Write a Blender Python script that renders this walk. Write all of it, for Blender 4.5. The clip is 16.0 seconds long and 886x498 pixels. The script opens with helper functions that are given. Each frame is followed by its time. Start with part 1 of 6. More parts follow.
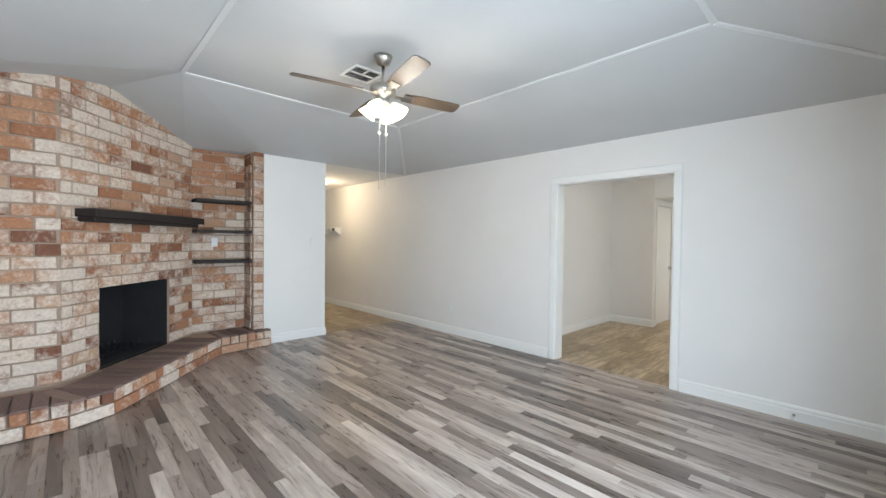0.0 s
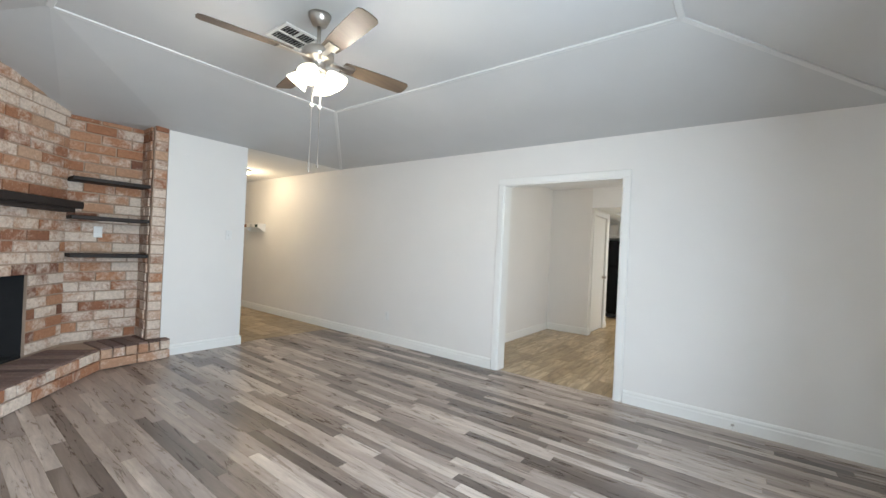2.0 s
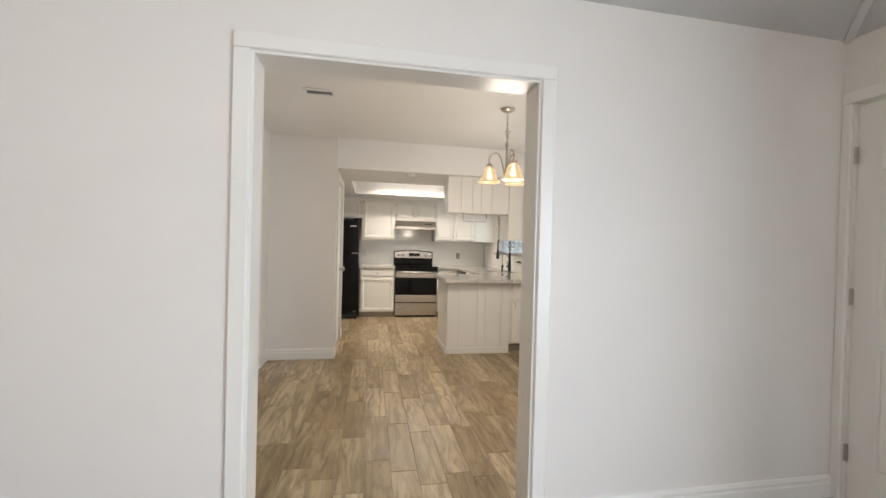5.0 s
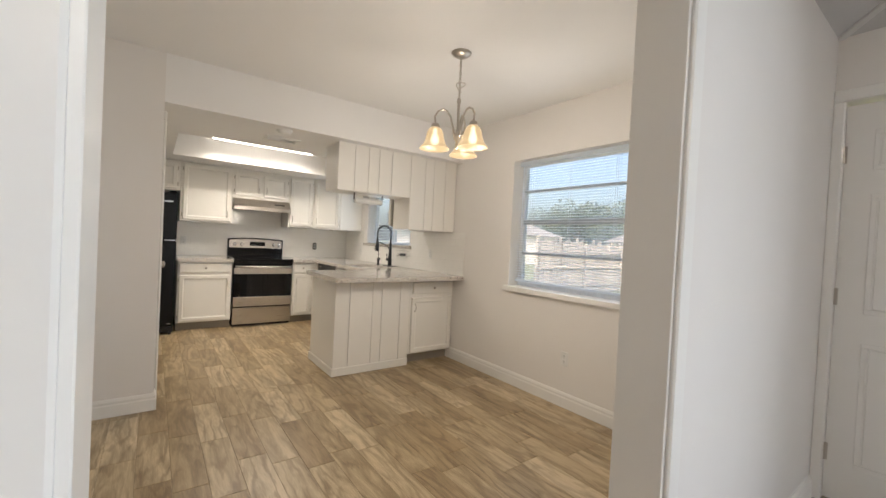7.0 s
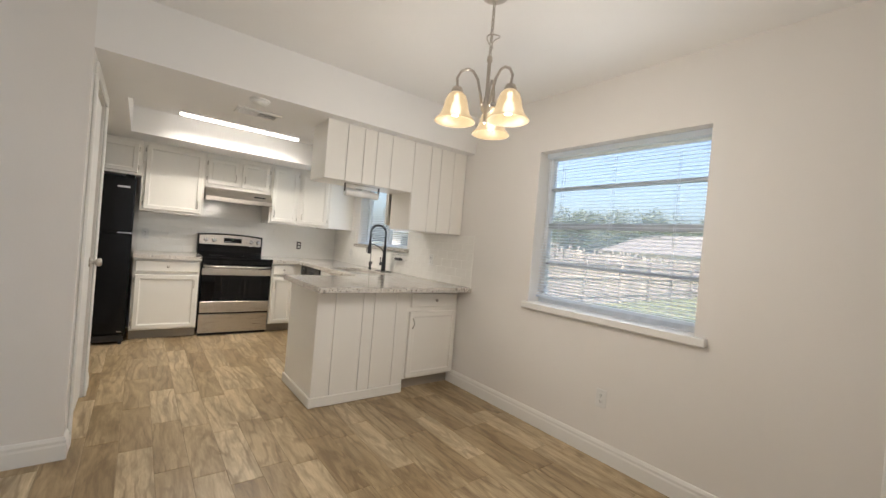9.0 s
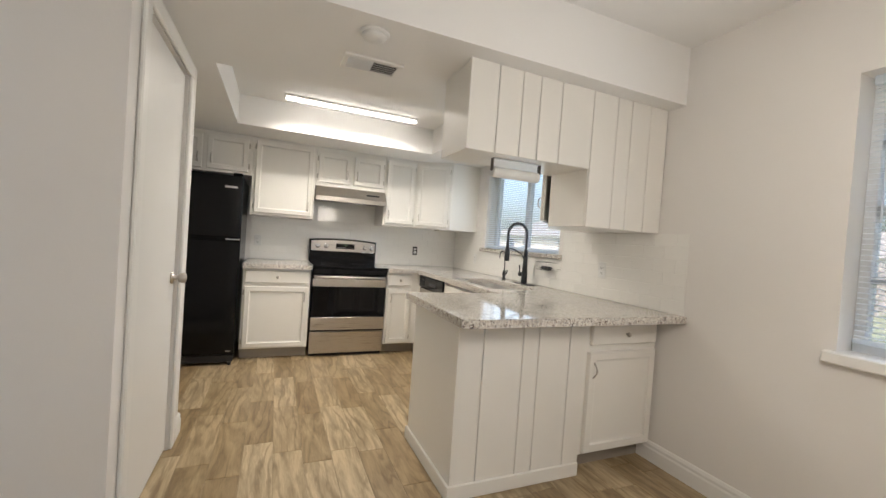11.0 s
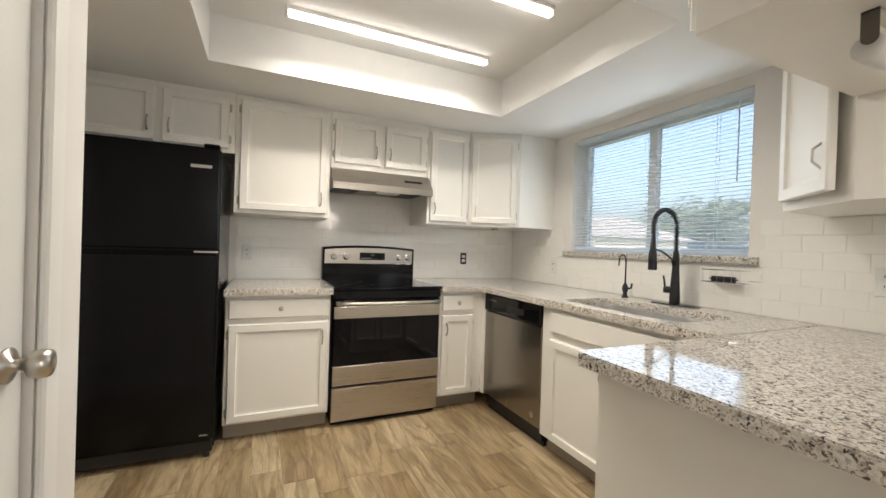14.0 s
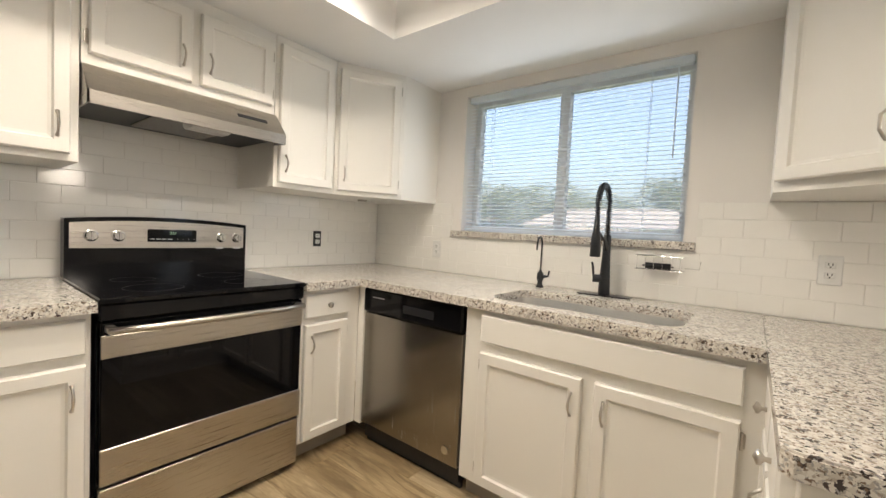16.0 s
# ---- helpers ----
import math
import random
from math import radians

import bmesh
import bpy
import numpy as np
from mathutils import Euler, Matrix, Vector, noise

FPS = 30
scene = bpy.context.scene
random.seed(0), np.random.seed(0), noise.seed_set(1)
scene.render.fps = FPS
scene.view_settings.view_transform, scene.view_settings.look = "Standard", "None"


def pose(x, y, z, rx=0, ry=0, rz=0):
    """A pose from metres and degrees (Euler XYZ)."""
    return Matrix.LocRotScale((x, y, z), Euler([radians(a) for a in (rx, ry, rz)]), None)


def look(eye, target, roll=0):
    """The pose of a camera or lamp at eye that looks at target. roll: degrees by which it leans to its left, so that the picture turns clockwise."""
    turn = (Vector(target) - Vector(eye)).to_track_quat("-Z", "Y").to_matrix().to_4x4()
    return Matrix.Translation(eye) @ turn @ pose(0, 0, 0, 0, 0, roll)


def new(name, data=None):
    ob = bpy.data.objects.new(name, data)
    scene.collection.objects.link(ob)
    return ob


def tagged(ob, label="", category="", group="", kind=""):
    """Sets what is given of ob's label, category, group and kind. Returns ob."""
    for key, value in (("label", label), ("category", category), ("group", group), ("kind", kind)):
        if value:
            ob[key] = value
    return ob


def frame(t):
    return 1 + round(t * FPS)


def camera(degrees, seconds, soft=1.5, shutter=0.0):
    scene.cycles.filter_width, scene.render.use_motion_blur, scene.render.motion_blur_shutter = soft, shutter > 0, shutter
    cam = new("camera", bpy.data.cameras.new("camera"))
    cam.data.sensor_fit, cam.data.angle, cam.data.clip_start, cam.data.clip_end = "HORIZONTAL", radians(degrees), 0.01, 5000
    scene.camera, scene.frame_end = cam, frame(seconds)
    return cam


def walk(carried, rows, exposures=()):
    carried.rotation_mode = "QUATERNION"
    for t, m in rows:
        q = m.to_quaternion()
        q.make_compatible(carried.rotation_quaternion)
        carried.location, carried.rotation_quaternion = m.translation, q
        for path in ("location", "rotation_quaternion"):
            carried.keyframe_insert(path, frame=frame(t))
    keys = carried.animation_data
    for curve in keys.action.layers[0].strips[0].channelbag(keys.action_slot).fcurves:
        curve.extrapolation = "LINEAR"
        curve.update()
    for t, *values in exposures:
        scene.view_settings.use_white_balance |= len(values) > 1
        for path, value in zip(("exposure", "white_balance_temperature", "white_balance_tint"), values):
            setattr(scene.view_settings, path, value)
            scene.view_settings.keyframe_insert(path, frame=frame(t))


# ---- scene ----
cam = camera(96.4, 16.0)
EXPOSURES = [(0.0, 1.62, 6150, 9), (1.5, 1.64, 6150, 9), (2.5, 1.63, 6350, 10), (4.0, 1.63, 6600, 13), (6.5, 1.53, 6800, 15), (8.0, 1.54, 6500, 13), (10.0, 1.58, 6450, 14), (13.0, 1.59, 6350, 11), (14.5, 1.62, 6650, 13), (16.0, 1.64, 6850, 14)]
PATH = [
    (0, (0.298, 0.036, 1.385), (1.673, 1.488, 1.347), 0.7),
    (0.5, (0.234, -0.034, 1.342), (1.742, 1.28, 1.336), 1.9),
    (1, (0.206, -0.046, 1.333), (1.728, 1.252, 1.334), 3.0),
    (1.5, (0.306, 0.084, 1.309), (1.846, 1.36, 1.306), 3.1),
    (2, (0.545, 0.353, 1.325), (2.138, 1.562, 1.328), 2.7),
    (2.5, (0.817, 0.674, 1.322), (2.541, 1.689, 1.338), 2.2),
    (3, (1.168, 0.970, 1.322), (3.044, 1.650, 1.328), 1.5),
    (3.5, (1.594, 1.260, 1.332), (3.543, 1.664, 1.341), 1.3),
    (4, (1.987, 1.580, 1.340), (3.982, 1.714, 1.352), 1.2),
    (6.5, (3.755, 2.372, 1.252), (5.489, 1.375, 1.202), 2.7),
    (7, (3.975, 2.446, 1.272), (5.588, 1.265, 1.238), 2.9),
    (7.5, (4.094, 2.43, 1.294), (5.622, 1.14, 1.264), 3.3),
    (8, (4.213, 2.343, 1.286), (5.71, 1.018, 1.26), 3.7),
    (8.5, (4.349, 2.251, 1.284), (5.849, 0.928, 1.265), 3.9),
    (9, (4.583, 2.166, 1.273), (6.169, 0.948, 1.258), 4.9),
    (9.5, (4.849, 2.097, 1.273), (6.508, 0.98, 1.256), 5.4),
    (10, (5.19, 2.013, 1.282), (6.929, 1.025, 1.255), 4.8),
    (12.5, (6.404, 1.908, 1.186), (8.293, 1.253, 1.146), 3.6),
    (13, (6.685, 1.982, 1.193), (8.573, 1.325, 1.159), 3.1),
    (13.5, (6.931, 2.037, 1.197), (8.789, 1.296, 1.173), 2.4),
    (14, (7.203, 1.996, 1.203), (9.025, 1.173, 1.192), 1.9),
    (14.5, (7.415, 1.962, 1.194), (9.189, 1.04, 1.17), 2.0),
    (15, (7.661, 1.936, 1.199), (9.302, 0.794, 1.151), 1.9),
    (15.5, (7.892, 1.938, 1.191), (9.35, 0.571, 1.116), 2.3),
    (16, (8.139, 1.902, 1.199), (9.37, 0.329, 1.106), 2.9),
]
walk(cam, [(t, look(eye, target, roll)) for t, eye, target, roll in PATH], EXPOSURES)

# ---- world and light ----
world = bpy.data.worlds.new("world")
scene.world = world
world.use_nodes = True
sky = world.node_tree.nodes.new("ShaderNodeTexSky")
sky.sky_type, sky.sun_disc = "NISHITA", False
sky.air_density, sky.dust_density, sky.ozone_density = 1.0, 6.0, 1.0
sky.sun_elevation, sky.sun_rotation = radians(42), radians(310)
world.node_tree.links.new(sky.outputs[0], world.node_tree.nodes["Background"].inputs[0])
world.node_tree.nodes["Background"].inputs[1].default_value = 0.15


def lamp(name, kind, energy, colour, m, **settings):
    data = bpy.data.lights.new(name, kind)
    data.energy, data.color = energy, colour
    if kind == "AREA":
        data.shape, data.size, data.size_y = "RECTANGLE", settings["size"], settings["size_y"]
        data.spread = radians(settings.get("spread", 180))
    elif kind == "SUN":
        data.angle = settings["angle"]
    else:
        data.shadow_soft_size = settings["radius"]
    ob = new(name, data)
    ob.matrix_world = m
    return ob


lamp("sun", "SUN", 2.4, (1.0, 0.95, 0.88), look((-6, 5, 7), (0, 0, 0)), angle=0.01)
DAY, WARM, TUBE = (0.74, 0.88, 1.0), (1.0, 0.90, 0.76), (1.0, 0.935, 0.81)
# daylight through the openings
lamp("patio_daylight", "AREA", 51.0, DAY, look((1.45, -0.46, 1.05), (1.30, 3, 0.2)), size=1.8, size_y=1.8)
lamp("dining_daylight", "AREA", 1.4, DAY, look((6.015, -0.222, 1.48), (6.015, 3, 1.1)), size=1.08, size_y=1.08)
lamp("kitchen_daylight", "AREA", 1.3, DAY, look((9.04, -0.222, 1.64), (9.04, 3, 1.2)), size=1.2, size_y=0.82)
# lamps of the place
lamp("tube_light_a", "AREA", 4.7, TUBE, look((8.785, 1.31, 2.325), (8.785, 1.31, 0)), size=0.05, size_y=1.15, spread=150)
lamp("tube_light_b", "AREA", 4.7, TUBE, look((9.385, 1.34, 2.325), (9.385, 1.34, 0)), size=0.05, size_y=1.15, spread=150)
lamp("hall_lamp", "POINT", 7, (1.0, 0.78, 0.50), pose(3.76, 7.08, 2.33), radius=0.12)

# ---- materials ----


def material(name):
    m = bpy.data.materials.new(name)
    m.use_nodes = True
    return m, m.node_tree.nodes, m.node_tree.links, m.node_tree.nodes["Principled BSDF"]


def ramp(nodes, stops):
    r = nodes.new("ShaderNodeValToRGB")
    while len(r.color_ramp.elements) < len(stops):
        r.color_ramp.elements.new(0.5)
    for e, (p, c) in zip(r.color_ramp.elements, stops):
        e.position, e.color = p, (*c, 1)
    return r


def coords(nodes, links, scale=(1, 1, 1), turn=(0, 0, 0), space="Object"):
    tc, mp = nodes.new("ShaderNodeTexCoord"), nodes.new("ShaderNodeMapping")
    mp.inputs["Scale"].default_value = scale
    mp.inputs["Rotation"].default_value = turn
    links.new(tc.outputs[space], mp.inputs[0])
    return mp.outputs[0]


def noise_tex(nodes, links, vec, scale, detail=4.0, rough=0.55, distortion=0.0):
    n = nodes.new("ShaderNodeTexNoise")
    n.inputs["Scale"].default_value, n.inputs["Detail"].default_value = scale, detail
    n.inputs["Roughness"].default_value, n.inputs["Distortion"].default_value = rough, distortion
    if vec is not None:
        links.new(vec, n.inputs["Vector"])
    return n.outputs["Fac"]


def bump(nodes, links, b, height, strength, distance):
    n = nodes.new("ShaderNodeBump")
    n.inputs["Strength"].default_value, n.inputs["Distance"].default_value = strength, distance
    links.new(height, n.inputs["Height"])
    links.new(n.outputs[0], b.inputs["Normal"])


def mixed(nodes, links, fac, a, b, mode="MIX"):
    n = nodes.new("ShaderNodeMix")
    n.data_type, n.blend_type = "RGBA", mode
    for value, i in ((fac, 0), (a, 6), (b, 7)):
        if isinstance(value, (int, float)):
            n.inputs[i].default_value = value
        elif isinstance(value, tuple):
            n.inputs[i].default_value = (*value, 1)
        else:
            links.new(value, n.inputs[i])
    return n.outputs[2]


def painted(name, colour, rough=0.5, spread=0.04, grain=60.0, relief=0.12, depth=0.002):
    """Paint on plaster or wood: faint blotches and roller grain."""
    m, nodes, links, b = material(name)
    v = coords(nodes, links)
    dark = tuple(c * (1 - spread) for c in colour)
    r = ramp(nodes, [(0.3, dark), (0.7, colour)])
    links.new(noise_tex(nodes, links, v, 1.7, 5), r.inputs[0])
    links.new(r.outputs[0], b.inputs["Base Color"])
    rr = nodes.new("ShaderNodeMapRange")
    rr.inputs["To Min"].default_value, rr.inputs["To Max"].default_value = rough - 0.06, rough + 0.08
    links.new(noise_tex(nodes, links, v, 6, 3), rr.inputs["Value"])
    links.new(rr.outputs[0], b.inputs["Roughness"])
    bump(nodes, links, b, noise_tex(nodes, links, v, grain, 3), relief, depth)
    return m


def plain(name, colour, rough=0.4, metal=0.0, grain=0.0, emission=0.0, tint=None, vary=0.12):
    m, nodes, links, b = material(name)
    v = coords(nodes, links)
    r = ramp(nodes, [(0.3, tuple(c * (1 - vary) for c in colour)), (0.7, colour)])
    links.new(noise_tex(nodes, links, v, 14, 4), r.inputs[0])
    links.new(r.outputs[0], b.inputs["Base Color"])
    b.inputs["Roughness"].default_value, b.inputs["Metallic"].default_value = rough, metal
    if grain:
        bump(nodes, links, b, noise_tex(nodes, links, v, grain, 3), 0.2, 0.001)
    if emission:
        b.inputs["Emission Color"].default_value = (*(tint or colour), 1)
        b.inputs["Emission Strength"].default_value = emission
    return m


def brushed(name, colour, rough, turn=(0, 0, 0), scale=(3, 3, 260)):
    """Brushed steel with fine streaks."""
    m, nodes, links, b = material(name)
    n = noise_tex(nodes, links, coords(nodes, links, scale, turn), 2.0, 3)
    r = ramp(nodes, [(0.3, tuple(c * 0.93 for c in colour)), (0.7, colour)])
    links.new(n, r.inputs[0])
    links.new(r.outputs[0], b.inputs["Base Color"])
    b.inputs["Metallic"].default_value = 1.0
    rr = nodes.new("ShaderNodeMapRange")
    rr.inputs["To Min"].default_value, rr.inputs["To Max"].default_value = rough - 0.06, rough + 0.08
    links.new(n, rr.inputs["Value"])
    links.new(rr.outputs[0], b.inputs["Roughness"])
    bump(nodes, links, b, n, 0.03, 0.0003)
    return m


def wood_piece(name, stops, along, stretch, rough, relief, per_object=True, swirl=1.2):
    """A board, each with its own tone and grain running along an axis."""
    m, nodes, links, b = material(name)
    tc = nodes.new("ShaderNodeTexCoord")
    if per_object:
        info = nodes.new("ShaderNodeObjectInfo").outputs["Random"]
    else:
        info = nodes.new("ShaderNodeNewGeometry").outputs["Random Per Island"]
    geo = nodes.new("ShaderNodeNewGeometry").outputs["Position"]
    off = nodes.new("ShaderNodeCombineXYZ")
    times = nodes.new("ShaderNodeMath")
    times.operation, times.inputs[1].default_value = "MULTIPLY", 37.0
    links.new(info, times.inputs[0])
    for i in range(3):
        links.new(times.outputs[0], off.inputs[i])
    add = nodes.new("ShaderNodeVectorMath")
    links.new(geo, add.inputs[0])
    links.new(off.outputs[0], add.inputs[1])
    mp = nodes.new("ShaderNodeMapping")
    mp.inputs["Scale"].default_value = (1, stretch, 1) if along == "y" else (stretch, 1, 1)
    links.new(add.outputs[0], mp.inputs[0])
    grain = noise_tex(nodes, links, mp.outputs[0], 26, 6, 0.65, swirl)
    broad = noise_tex(nodes, links, mp.outputs[0], 7, 4, 0.6, swirl * 1.6)
    tone = ramp(nodes, stops)
    links.new(info, tone.inputs[0])
    gr = ramp(nodes, [(0.32, (0.36, 0.33, 0.31)), (0.62, (1.0, 1.0, 1.0))])
    links.new(grain, gr.inputs[0])
    br = ramp(nodes, [(0.3, (0.68, 0.66, 0.64)), (0.68, (1.12, 1.11, 1.1))])
    links.new(broad, br.inputs[0])
    c = mixed(nodes, links, 0.55, tone.outputs[0], gr.outputs[0], "MULTIPLY")
    c = mixed(nodes, links, 0.85, c, br.outputs[0], "MULTIPLY")
    links.new(c, b.inputs["Base Color"])
    rr = nodes.new("ShaderNodeMapRange")
    rr.inputs["To Min"].default_value, rr.inputs["To Max"].default_value = rough - 0.06, rough + 0.1
    links.new(grain, rr.inputs["Value"])
    links.new(rr.outputs[0], b.inputs["Roughness"])
    bump(nodes, links, b, grain, relief, 0.001)
    return m


LAMINATE = [(0.0, (0.115, 0.088, 0.074)), (0.3, (0.25, 0.198, 0.168)), (0.7, (0.41, 0.338, 0.293)), (1.0, (0.60, 0.52, 0.46))]
MAT_PLANK = wood_piece("laminate_plank", LAMINATE, "y", 0.10, 0.27, 0.10)
MAT_PLANKS = wood_piece("laminate_planks_far", LAMINATE, "y", 0.10, 0.27, 0.10, False)


def wood_tile(name, per_object):
    """Porcelain plank printed with arched growth rings, each piece cut from another place."""
    m, nodes, links, b = material(name)
    if per_object:
        pick = nodes.new("ShaderNodeObjectInfo").outputs["Random"]
        place = nodes.new("ShaderNodeTexCoord").outputs["Object"]
    else:
        pick = nodes.new("ShaderNodeNewGeometry").outputs["Random Per Island"]
        place = nodes.new("ShaderNodeNewGeometry").outputs["Position"]
    shade = nodes.new("ShaderNodeTexWhiteNoise")
    shade.noise_dimensions = "1D"
    links.new(pick, shade.inputs["W"])
    shift = nodes.new("ShaderNodeVectorMath")
    shift.operation = "MULTIPLY_ADD"
    shift.inputs[1].default_value, shift.inputs[2].default_value = (1.5, 0.34, 9.0), (-0.75, -0.17, 0.0)
    links.new(shade.outputs["Color"], shift.inputs[0])
    add = nodes.new("ShaderNodeVectorMath")
    links.new(place, add.inputs[0])
    links.new(shift.outputs[0], add.inputs[1])
    mp = nodes.new("ShaderNodeMapping")
    mp.inputs["Scale"].default_value = (0.85, 4.6, 1.0)
    links.new(add.outputs[0], mp.inputs[0])
    v = mp.outputs[0]
    warp = noise_tex(nodes, links, v, 2.3, 4, 0.55)
    rings = nodes.new("ShaderNodeVectorMath")
    rings.operation = "LENGTH"
    flat = nodes.new("ShaderNodeVectorMath")
    flat.operation = "MULTIPLY"
    flat.inputs[1].default_value = (1, 1, 0)
    links.new(v, flat.inputs[0])
    links.new(flat.outputs[0], rings.inputs[0])
    bend = nodes.new("ShaderNodeMath")
    bend.operation, bend.inputs[1].default_value = "MULTIPLY_ADD", 0.75
    links.new(warp, bend.inputs[0])
    links.new(rings.outputs["Value"], bend.inputs[2])
    many = nodes.new("ShaderNodeMath")
    many.operation, many.inputs[1].default_value = "MULTIPLY", 27.0
    links.new(bend.outputs[0], many.inputs[0])
    wave = nodes.new("ShaderNodeMath")
    wave.operation = "SINE"
    links.new(many.outputs[0], wave.inputs[0])
    tone = ramp(nodes, [(0.0, (0.32, 0.232, 0.128)), (0.4, (0.40, 0.307, 0.182)), (0.75, (0.48, 0.38, 0.24)), (1.0, (0.57, 0.468, 0.315))])
    links.new(pick, tone.inputs[0])
    cloud = ramp(nodes, [(0.36, (0.52, 0.47, 0.40)), (0.60, (1.12, 1.1, 1.08))])
    links.new(noise_tex(nodes, links, v, 3.1, 5, 0.6, 0.8), cloud.inputs[0])
    c = mixed(nodes, links, 0.8, tone.outputs[0], cloud.outputs[0], "MULTIPLY")
    line = ramp(nodes, [(0.35, (0, 0, 0)), (1.0, (0.58, 0.58, 0.58))])
    links.new(wave.outputs[0], line.inputs[0])
    here = ramp(nodes, [(0.38, (0, 0, 0)), (0.58, (1, 1, 1))])
    links.new(noise_tex(nodes, links, v, 1.7, 3), here.inputs[0])
    some = mixed(nodes, links, 1.0, line.outputs[0], here.outputs[0], "MULTIPLY")
    c = mixed(nodes, links, some, c, (0.155, 0.098, 0.045))
    fine = nodes.new("ShaderNodeMapping")
    fine.inputs["Scale"].default_value = (2.0, 30.0, 1.0)
    links.new(add.outputs[0], fine.inputs[0])
    grain = noise_tex(nodes, links, fine.outputs[0], 5, 5, 0.65, 0.6)
    gr = ramp(nodes, [(0.32, (0.70, 0.67, 0.62)), (0.6, (1.04, 1.04, 1.04))])
    links.new(grain, gr.inputs[0])
    links.new(mixed(nodes, links, 0.6, c, gr.outputs[0], "MULTIPLY"), b.inputs["Base Color"])
    rr = nodes.new("ShaderNodeMapRange")
    rr.inputs["To Min"].default_value, rr.inputs["To Max"].default_value = 0.27, 0.42
    links.new(grain, rr.inputs["Value"])
    links.new(rr.outputs[0], b.inputs["Roughness"])
    bump(nodes, links, b, grain, 0.08, 0.0008)
    return m


MAT_TILE = wood_tile("wood_look_tile", True)
MAT_TILES = wood_tile("wood_look_tiles_far", False)
MAT_GROUT = painted("floor_grout", (0.37, 0.29, 0.185), 0.9, 0.2, 120)
MAT_WALL = painted("wall_paint", (0.79, 0.766, 0.735), 0.55, 0.03, 90, 0.15)
MAT_CEIL = painted("ceiling_paint", (0.85, 0.845, 0.83), 0.8, 0.03, 140, 0.3)
# white ceiling paint greyed: the living room's weaker daylight is in the colour
MAT_CEIL_SHADED = painted("living_ceiling_shaded_paint", (0.585, 0.585, 0.58), 0.85, 0.05, 140, 0.35)
MAT_BATTEN = painted("ceiling_batten_paint", (0.68, 0.68, 0.67), 0.6, 0.03, 60, 0.1)
MAT_TRIM = painted("trim_gloss_paint", (0.82, 0.81, 0.78), 0.3, 0.03, 40, 0.05)
MAT_CAB = painted("cabinet_paint", (0.83, 0.81, 0.76), 0.32, 0.03, 50, 0.06)
MAT_DOOR = painted("door_paint", (0.80, 0.79, 0.76), 0.36, 0.03, 50, 0.05)
MAT_MORTAR = painted("mortar", (0.43, 0.315, 0.235), 0.95, 0.25, 90, 0.6)
MAT_DARKWOOD = painted("dark_stained_wood", (0.022, 0.014, 0.011), 0.68, 0.4, 30, 0.4)
MAT_SOOT = painted("sooty_firebox", (0.012, 0.012, 0.013), 0.8, 0.4, 40, 0.5)
MAT_TILEWHITE = plain("white_glazed_tile", (0.88, 0.868, 0.83), 0.10, vary=0.02)
MAT_TILEGROUT = painted("tile_grout", (0.80, 0.785, 0.745), 0.8, 0.06, 120)
MAT_STEEL_DARK = brushed("dark_brushed_steel", (0.36, 0.335, 0.305), 0.24, scale=(90, 90, 2))
MAT_STEEL = brushed("brushed_steel", (0.54, 0.505, 0.46), 0.28, scale=(2, 2, 240))
MAT_STEELH = brushed("brushed_steel_basin", (0.76, 0.74, 0.71), 0.34, scale=(40, 40, 40))
MAT_STEEL_DIM = brushed("dark_polished_steel", (0.16, 0.145, 0.13), 0.22, scale=(60, 60, 60))
MAT_NICKEL = plain("brushed_nickel", (0.55, 0.51, 0.46), 0.28, 1.0)
MAT_CHROME = plain("polished_chrome", (0.75, 0.75, 0.75), 0.12, 1.0)
MAT_BLACKGLOSS = plain("black_gloss_enamel", (0.006, 0.006, 0.007), 0.09)
MAT_BLACKGLASS = plain("black_oven_glass", (0.004, 0.004, 0.005), 0.04)
MAT_FRIDGE = plain("black_fridge_enamel", (0.004, 0.004, 0.0045), 0.16)
for mat in (MAT_BLACKGLASS, MAT_BLACKGLOSS):
    mat.node_tree.nodes["Principled BSDF"].inputs["Specular IOR Level"].default_value = 0.25
MAT_FRIDGE.node_tree.nodes["Principled BSDF"].inputs["Specular IOR Level"].default_value = 0.22
MAT_BLACKMATT = plain("matt_black_metal", (0.012, 0.013, 0.016), 0.38)
MAT_PLASTIC = plain("white_plastic", (0.80, 0.80, 0.78), 0.35)
MAT_DARKSLOT = plain("dark_slot", (0.02, 0.02, 0.02), 0.7)
# taupe that includes the shade of the recess below the cabinets
MAT_KICK = painted("toe_kick_shaded_paint", (0.36, 0.32, 0.27), 0.6, 0.1, 40)
MAT_BLIND = plain("blind_vinyl", (0.88, 0.89, 0.90), 0.45, vary=0.03)
MAT_VINYL = plain("window_frame_vinyl", (0.80, 0.82, 0.84), 0.35)
# grey-blue puts the backlit silhouette of the glazing bars into their colour
MAT_BAR_SHADED = plain("window_bar_shaded", (0.46, 0.50, 0.54), 0.4)
MAT_CURTAIN = painted("navy_curtain_cloth", (0.03, 0.055, 0.095), 0.9, 0.2, 300, 0.5)
MAT_BLADE = wood_piece("fan_blade_wood", [(0, (0.11, 0.075, 0.05)), (1, (0.14, 0.10, 0.065))], "x", 0.1, 0.5, 0.05)
MAT_TUBE = plain("lit_tube_diffuser", (1.0, 0.97, 0.9), 0.4, 0, 0, 1.9, (1.0, 0.95, 0.86))
MAT_BULB = plain("lit_bulb", (1, 0.95, 0.85), 0.4, 0, 0, 14.0, (1.0, 0.84, 0.58))
